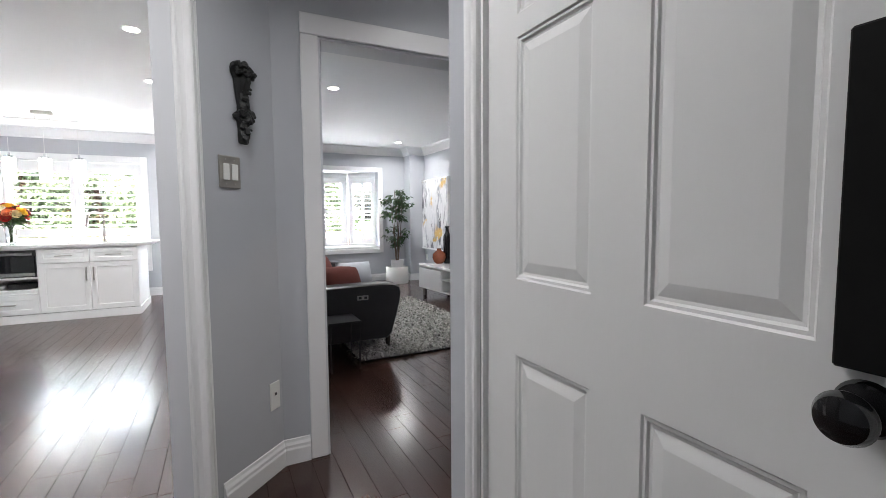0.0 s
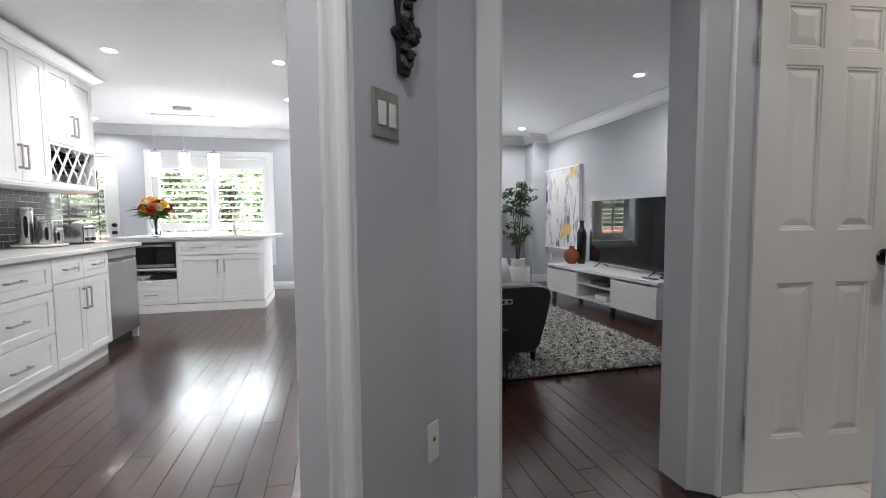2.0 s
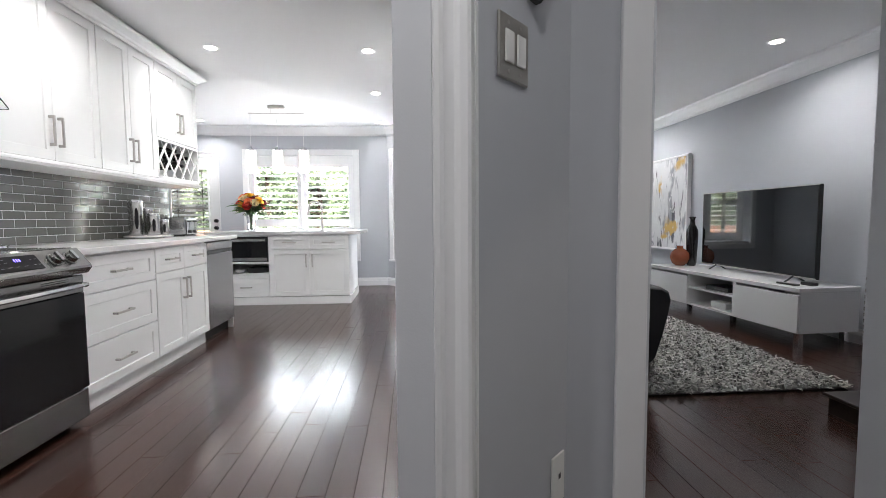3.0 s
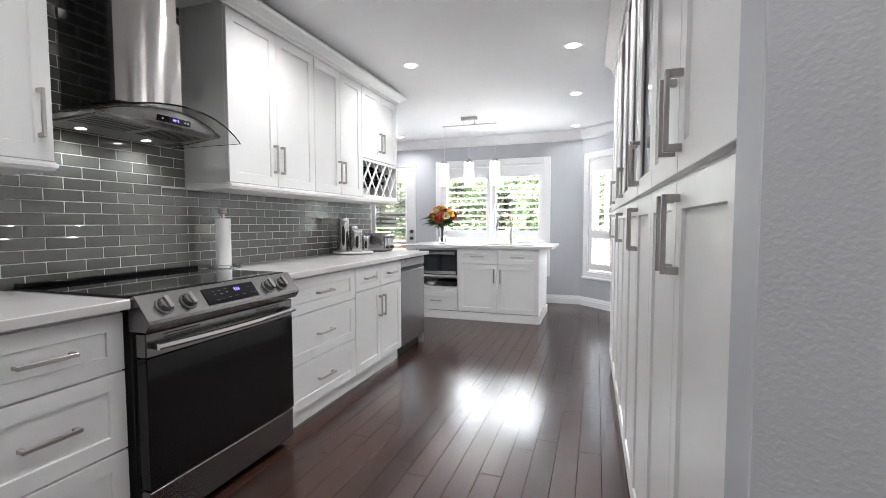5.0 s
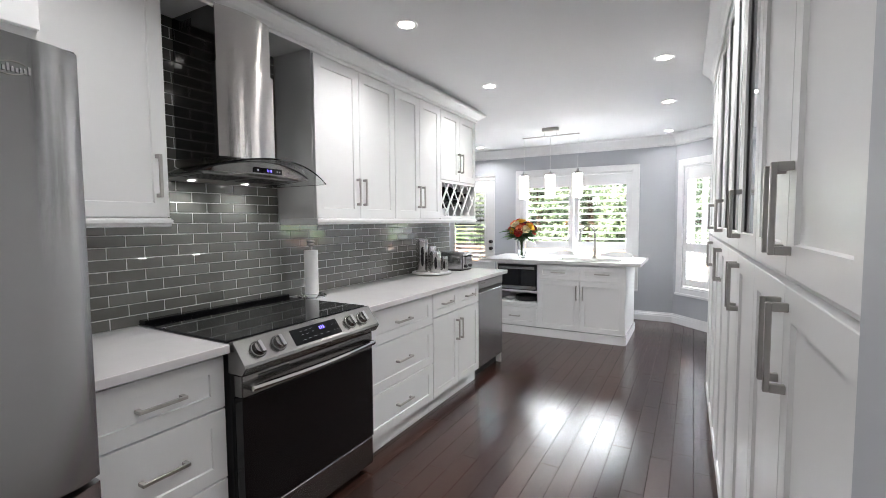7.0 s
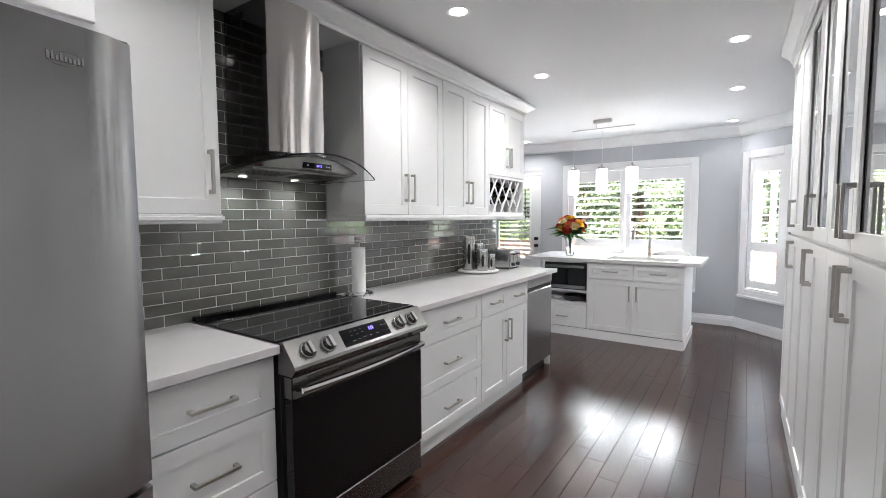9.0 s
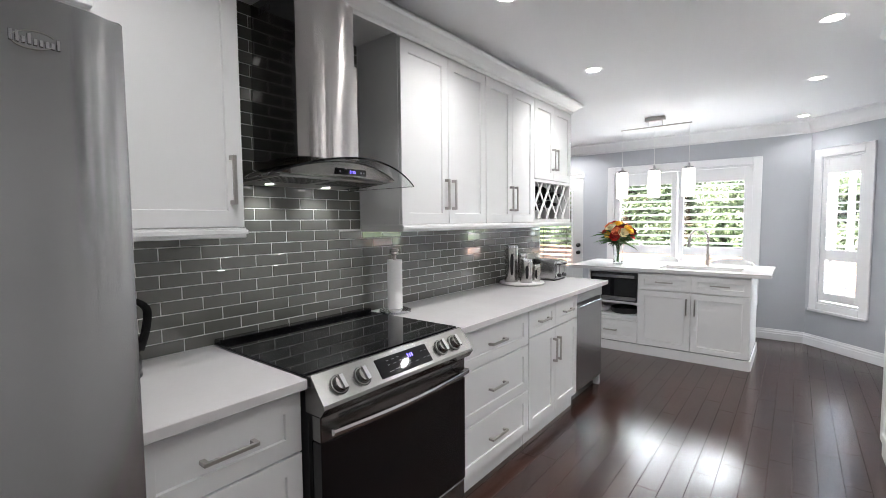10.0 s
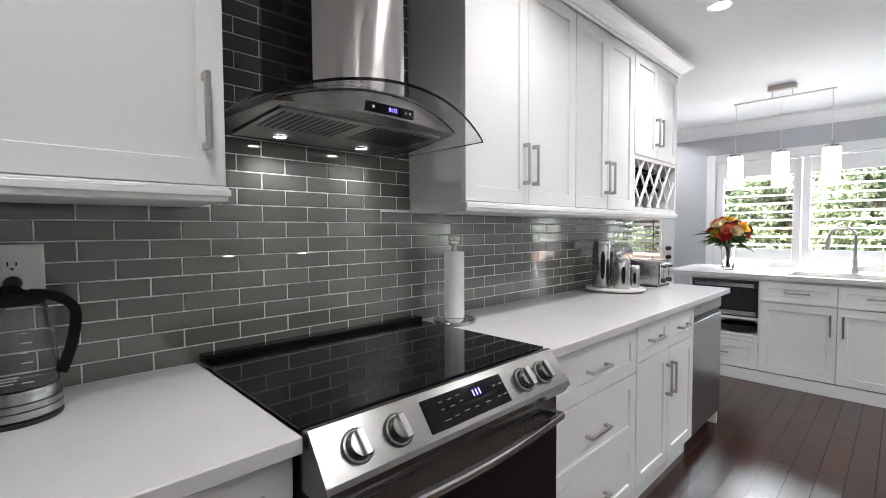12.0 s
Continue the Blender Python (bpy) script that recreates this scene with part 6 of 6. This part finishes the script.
part("vase", Build().rings([[(p.x + r * (1 + 0.10 * math.cos(4 * (2 * math.pi * i / 28) + z * 9)) * math.cos(2 * math.pi * i / 28), p.y + r * (1 + 0.10 * math.cos(4 * (2 * math.pi * i / 28) + z * 9)) * math.sin(2 * math.pi * i / 28), 0.4925 + z)
                            for i in range(28)] for r, z in ((0.045, 0), (0.052, 0.03), (0.052, 0.12), (0.056, 0.24), (0.06, 0.36), (0.058, 0.42), (0.04, 0.465), (0.028, 0.49), (0.026, 0.55), (0.042, 0.575), (0.03, 0.58))]), BLACKCER, jr)
pa = thing("painting", "abstract grey, white and gold canvas in a thin pale frame", "painting", at=(3.77, 7.1, 0.62))
part("canvas", Build().box(3.752, 3.795, 6.535, 7.735, 0.635, 1.885), CANVAS, pa)
part("frame", Build().box(3.742, 3.797, 6.51, 6.534, 0.61, 1.91, bev=0.002).box(3.742, 3.797, 7.736, 7.76, 0.61, 1.91, bev=0.002).box(3.742, 3.797, 6.535, 7.735, 0.61, 0.634, bev=0.002)
     .box(3.742, 3.797, 6.535, 7.735, 1.886, 1.91, bev=0.002), TRIM, pa)
ou = thing("wall_outlet", "small white outlet low on the living room wall", "outlet", at=(3.795, 7.5, 0.32))
part("plate", Build().box(3.790, 3.797, 7.45, 7.52, 0.38, 0.50, bev=0.002), PLASTICW, ou)
part("socket", Build().box(3.7885, 3.7898, 7.468, 7.502, 0.40, 0.48), PLASTICW, ou)

pt = thing("potted_tree", "tall leafy green fig in a white cylinder pot", "plant", at=(3.17, 7.45, 0))
qx, qy = 3.17, 7.45
part("pot", Build().lathe([(0.20, 0.0005), (0.205, 0.01), (0.205, 0.285), (0.20, 0.30), (0.185, 0.30), (0.182, 0.26)], qx, qy, 0, 36, caps=(True, False)), CERAMIC, pt, "white cylinder planter")
part("inner_pot", Build().lathe([(0.10, 0.20), (0.12, 0.42), (0.125, 0.43), (0.115, 0.43), (0.11, 0.40)], qx, qy, 0, 24), CERAMIC, pt)
part("soil", Build().lathe([(0.181, 0.25), (0.181, 0.255)], qx, qy, 0, 24), SOIL, pt)
rnd = random.Random(21)
tb = Build()
tips = []
for k in range(5):
    a = k * 1.3
    top = (qx + 0.16 * math.cos(a) * rnd.uniform(0.4, 1.2), qy + 0.12 * math.sin(a), rnd.uniform(1.35, 1.72))
    mid_ = (qx + 0.07 * math.cos(a + 0.8), qy + 0.06 * math.sin(a + 0.8), 0.95)
    tb.tube([(qx + 0.02 * math.cos(a), qy + 0.02 * math.sin(a), 0.41), mid_, top], 0.011, 6, taper=0.004)
    for j in range(9):
        f = rnd.uniform(0.15, 1.0)
        s = Vector(mid_).lerp(Vector(top), f) if f > 0.35 else Vector((qx, qy, 0.5)).lerp(Vector(mid_), f * 2.8)
        e = s + Vector((rnd.uniform(-0.22, 0.2), rnd.uniform(-0.16, 0.16), rnd.uniform(-0.02, 0.14)))
        tb.tube([s, (s + e) / 2 + Vector((0, 0, 0.02)), e], 0.004, 5, taper=0.002)
        tips += [tuple(s.lerp(e, q)) for q in (0.45, 0.75, 1.0, 1.0)]
part("trunk", tb, BARK, pt)
part("crown", leaves(760, lambda k: tuple(Vector(tips[k % len(tips)]) + Vector((rnd.uniform(-0.035, 0.035), rnd.uniform(-0.035, 0.035), rnd.uniform(-0.03, 0.03)))), (-0.7, 0.5), 0.082, 0.019, 0, rnd, 0.4), LEAF, pt, "glossy dark green leaves")

st_ = thing("side_table", "small black side table on thin metal legs", "side table", at=(1.13, 3.22, 0))
part("top", Build().box(0.98, 1.24, 3.12, 3.42, 0.385, 0.40, bev=0.003), BLACKM, st_)
for x in (0.995, 1.225):
    for y in (3.135, 3.405):
        part("leg", Build().tube([(x, y, 0.0005), (x, y, 0.3845)], 0.006, 8), BLACKM, st_)
bn = thing("low_plinth", "low black wooden plinth at the rug's edge", "plinth", at=(2.6, 2.72, 0))
part("top", Build().box(2.305, 2.95, 2.43, 3.015, 0.094, 0.112, bev=0.003), DARKWOOD, bn)
part("base", Build().box(2.325, 2.93, 2.45, 2.995, 0.0005, 0.0935), DARKWOOD, bn)
fv = thing("floor_vase", "tall dark ribbed floor vase on the low plinth", "vase", at=(2.56, 2.88, 0.1125))
ribs = []
for k in range(28):
    z = 0.0 + k * 0.032
    r = 0.105 + 0.02 * math.sin(k / 27 * math.pi)
    ribs += [(r - 0.012, z), (r, z + 0.008), (r, z + 0.020), (r - 0.012, z + 0.028)]
part("vase", Build().lathe(ribs + [(0.07, 0.905), (0.05, 0.90)], 2.555, 2.88, 0.1125, 28), RIBBED, fv)

# ---- garden seen through the windows ----
# Added pale slab, hidden below the sills, that throws sunlight up to the ceilings.
BOUNCE_SLAB = mat("pale_bounce_slab", (0.42, 0.41, 0.39), 0.85, vary=0.1, scale=3, bump=0.002, bump_scale=60)
setting("pavement", Build().box(-6, 5, 8.95, 12.3, -0.299, -0.25), BOUNCE_SLAB, "unseen pale slab added behind the house to bounce daylight indoors", "patio")
setting("ground", Build().box(-120, 120, 8.9, 160, -0.35, -0.30), GRASS, "green lawn of the back garden", "ground")
fn = thing("garden_fence", "red-brown board fence at the garden's end", "fence", at=(-1, 11.7, -0.25))
slat = Build().box(-0.068, 0.068, -0.012, 0.012, 0.0, 1.08).mesh("board")
slat.materials.append(FENCE)
for k in range(100):
    o = new("board", slat)
    o.parent = fn
    o.matrix_basis = Matrix.Translation((-8 + k * 0.145 + 1, 0.0, 0.001))
part("rail", Build().box(-8, 6.5, 11.72, 11.76, -0.05, 0.04).box(-8, 6.5, 11.72, 11.76, 0.60, 0.69), FENCE, fn)
rnd = random.Random(4)


def conifer(x, y, h, r):
    t = thing("conifer", "broad green conifer beside the garden fence", "tree", "garden trees", at=(x, y, -0.3))
    part("trunk", Build().tube([(x, y, -0.3), (x + 0.1, y, h * 0.5), (x, y, h)], 0.12, 8, taper=0.03), BARK, t)
    lb = Build()
    ends = []
    for k in range(34):
        z = 0.2 + (h - 0.4) * rnd.random() ** 0.9
        a = rnd.uniform(0, 6.28)
        ln = r * (1 - 0.65 * z / h) * rnd.uniform(0.75, 1.1)
        e = (x + ln * math.cos(a), y + ln * math.sin(a), z - 0.12 * ln)
        lb.tube([(x, y, z), ((x + e[0]) / 2, (y + e[1]) / 2, z + 0.05), e], 0.03, 5, taper=0.008)
        ends += [tuple(Vector((x, y, z)).lerp(Vector(e), q)) for q in (0.4, 0.6, 0.8, 0.95, 1.0)]
    part("limbs", lb, BARK, t)
    part("crown", leaves(6000, lambda k: tuple(Vector(ends[k % len(ends)]) + Vector((rnd.uniform(-0.22, 0.22), rnd.uniform(-0.22, 0.22), rnd.uniform(-0.2, 0.2)))), (-0.9, 0.3), 0.14, 0.032, 0, rnd, 0.5), HEDGE, t)


for x, y, h, r in ((-3.9, 13.5, 2.9, 1.5), (-2.6, 13.9, 2.8, 1.4), (-1.3, 13.4, 2.9, 1.5), (0.1, 13.8, 2.8, 1.4), (1.5, 13.5, 3.0, 1.5), (3.1, 14.2, 3.1, 1.5), (-5.4, 14.0, 3.1, 1.5)):
    conifer(x, y, h, r)

# ---- floors and tiles: pieces last ----
setting("floor", Build().box(-4.42, 1.64, -1.42, 8.2, -0.05, -0.004).box(1.6405, 3.95, 1.95, 8.2, -0.05, -0.004), SUBFLOOR, "dark brown hardwood plank floor with a satin gloss", "floor")
FLOOR = bpy.data.objects["floor"]
rnd = random.Random(11)
PLW = 0.1107
far = Build()
made = {}
count = 0
xk = -0.812 - 32 * PLW
while xk < 3.80:
    y = -1.42 - rnd.uniform(0, 1.0)
    while y < 8.1:
        ln = rnd.choice((0.45, 0.6, 0.75, 0.9, 1.05, 1.2))
        y0, y1 = max(y, -1.40), min(y + ln, 8.05)
        x0, x1 = xk + 0.0006, xk + PLW - 0.0006
        y += ln
        if y1 - y0 < 0.05:
            continue
        if xk > 1.49:
            if y1 < 2.0:
                continue
            y0 = max(y0, 1.96)
            if y1 - y0 < 0.05:
                continue
        near = -1.75 < xk < 0.25 and y0 > 0.6 and y1 < 6.9
        w, l = x1 - x0, y1 - y0 - 0.0012
        c = 0.0011
        vv = [(0, 0, -0.003), (w, 0, -0.003), (w, l, -0.003), (0, l, -0.003), (0, 0, -c), (w, 0, -c), (w, l, -c), (0, l, -c), (c, c, 0), (w - c, c, 0), (w - c, l - c, 0), (c, l - c, 0)]
        ff = [(0, 1, 5, 4), (1, 2, 6, 5), (2, 3, 7, 6), (3, 0, 4, 7), (4, 5, 9, 8), (5, 6, 10, 9), (6, 7, 11, 10), (7, 4, 8, 11), (8, 9, 10, 11)]
        lift = rnd.uniform(0, 0.0004)
        if near and count < 290:
            key = round(l, 3)
            if key not in made:
                me = bpy.data.meshes.new("plank")
                me.from_pydata(vv, [], ff)
                me.materials.append(WOOD)
                made[key] = me
            o = new("plank", made[key])
            o.parent = FLOOR
            o.matrix_basis = Matrix.Translation((x0, y0, lift))
            count += 1
        else:
            far.add([(x0 + a, y0 + b_, z + lift) for a, b_, z in vv], ff)
    xk += PLW
tagged(part("far_planks", far, WOODS, FLOOR), kind="stuff")

setting("floor_bath", Build().box(1.6405, 3.2, 0.1, 1.949, -0.05, -0.004), DARKGROUT, "white square tiled washroom floor", "floor")
BF = bpy.data.objects["floor_bath"]
tile = bpy.data.meshes.new("floor_tile")
w = 0.296
tile.from_pydata([(0, 0, -0.003), (w, 0, -0.003), (w, w, -0.003), (0, w, -0.003), (0, 0, -0.0005), (w, 0, -0.0005), (w, w, -0.0005), (0, w, -0.0005), (0.002, 0.002, 0.001), (w - 0.002, 0.002, 0.001), (w - 0.002, w - 0.002, 0.001), (0.002, w - 0.002, 0.001)], [],
                 [(0, 1, 5, 4), (1, 2, 6, 5), (2, 3, 7, 6), (3, 0, 4, 7), (4, 5, 9, 8), (5, 6, 10, 9), (6, 7, 11, 10), (7, 4, 8, 11), (8, 9, 10, 11)])
tile.materials.append(BATHTILE)
for i in range(5):
    for k in range(6):
        o = new("floor_tile", tile)
        o.parent = BF
        o.matrix_basis = Matrix.Translation((1.643 + i * 0.30, 0.15 + k * 0.30, 0))

# glass wall tiles
BED = bpy.data.objects["backsplash_bed"]
TH, TL, J = 0.0528, 0.1584, 0.0040
tmesh = {}
count = 0
extra = Build()
rnd = random.Random(13)
for r in range(30):
    z0 = 0.8672 + r * TH
    if z0 > 2.42:
        break
    for k in range(30):
        y0 = 1.5534 + k * TL + (TL / 2 if r % 2 else 0)
        y1 = y0 + TL
        lo, hi = (1.852, 5.438) if z0 < 1.39 else (2.365, 3.206)
        a, e = max(y0 + J / 2, lo), min(y1 - J / 2, hi)
        if e - a < 0.012:
            continue
        hgt = TH - J
        low = max(z0 + J / 2, 0.921)
        hgt -= low - (z0 + J / 2)
        if z0 < 1.39 and z0 + hgt > 1.384 and not (2.365 <= a and e <= 3.206):
            hgt = 1.384 - z0
        if hgt < 0.012:
            continue
        wdt = e - a
        c = 0.0016
        vv = [(0, 0, 0), (0, wdt, 0), (0, wdt, hgt), (0, 0, hgt), (0.0042, 0, 0), (0.0042, wdt, 0), (0.0042, wdt, hgt), (0.0042, 0, hgt),
              (0.0055, c, c), (0.0055, wdt - c, c), (0.0055, wdt - c, hgt - c), (0.0055, c, hgt - c)]
        ff = [(0, 1, 5, 4), (1, 2, 6, 5), (2, 3, 7, 6), (3, 0, 4, 7), (4, 5, 9, 8), (5, 6, 10, 9), (6, 7, 11, 10), (7, 4, 8, 11), (8, 9, 10, 11)]
        if count < 300:
            key = (round(wdt, 3), round(hgt, 4))
            if key not in tmesh:
                me = bpy.data.meshes.new("tile")
                me.from_pydata(vv, [], ff)
                me.materials.append(TILE)
                tmesh[key] = me
            o = new("tile", tmesh[key])
            o.parent = BED
            o.matrix_basis = Matrix.Translation((-2.3219, a, low)) @ pose(0, 0, 0, 0, max(-0.3, min(0.3, rnd.gauss(0, 0.25))), max(-0.2, min(0.2, rnd.gauss(0, 0.14))))
            count += 1
        else:
            extra.add([(-2.3219 + x, a + y, low + z) for x, y, z in vv], ff)
if extra.v:
    tagged(part("upper_tiles", extra, TILE, BED), kind="stuff")
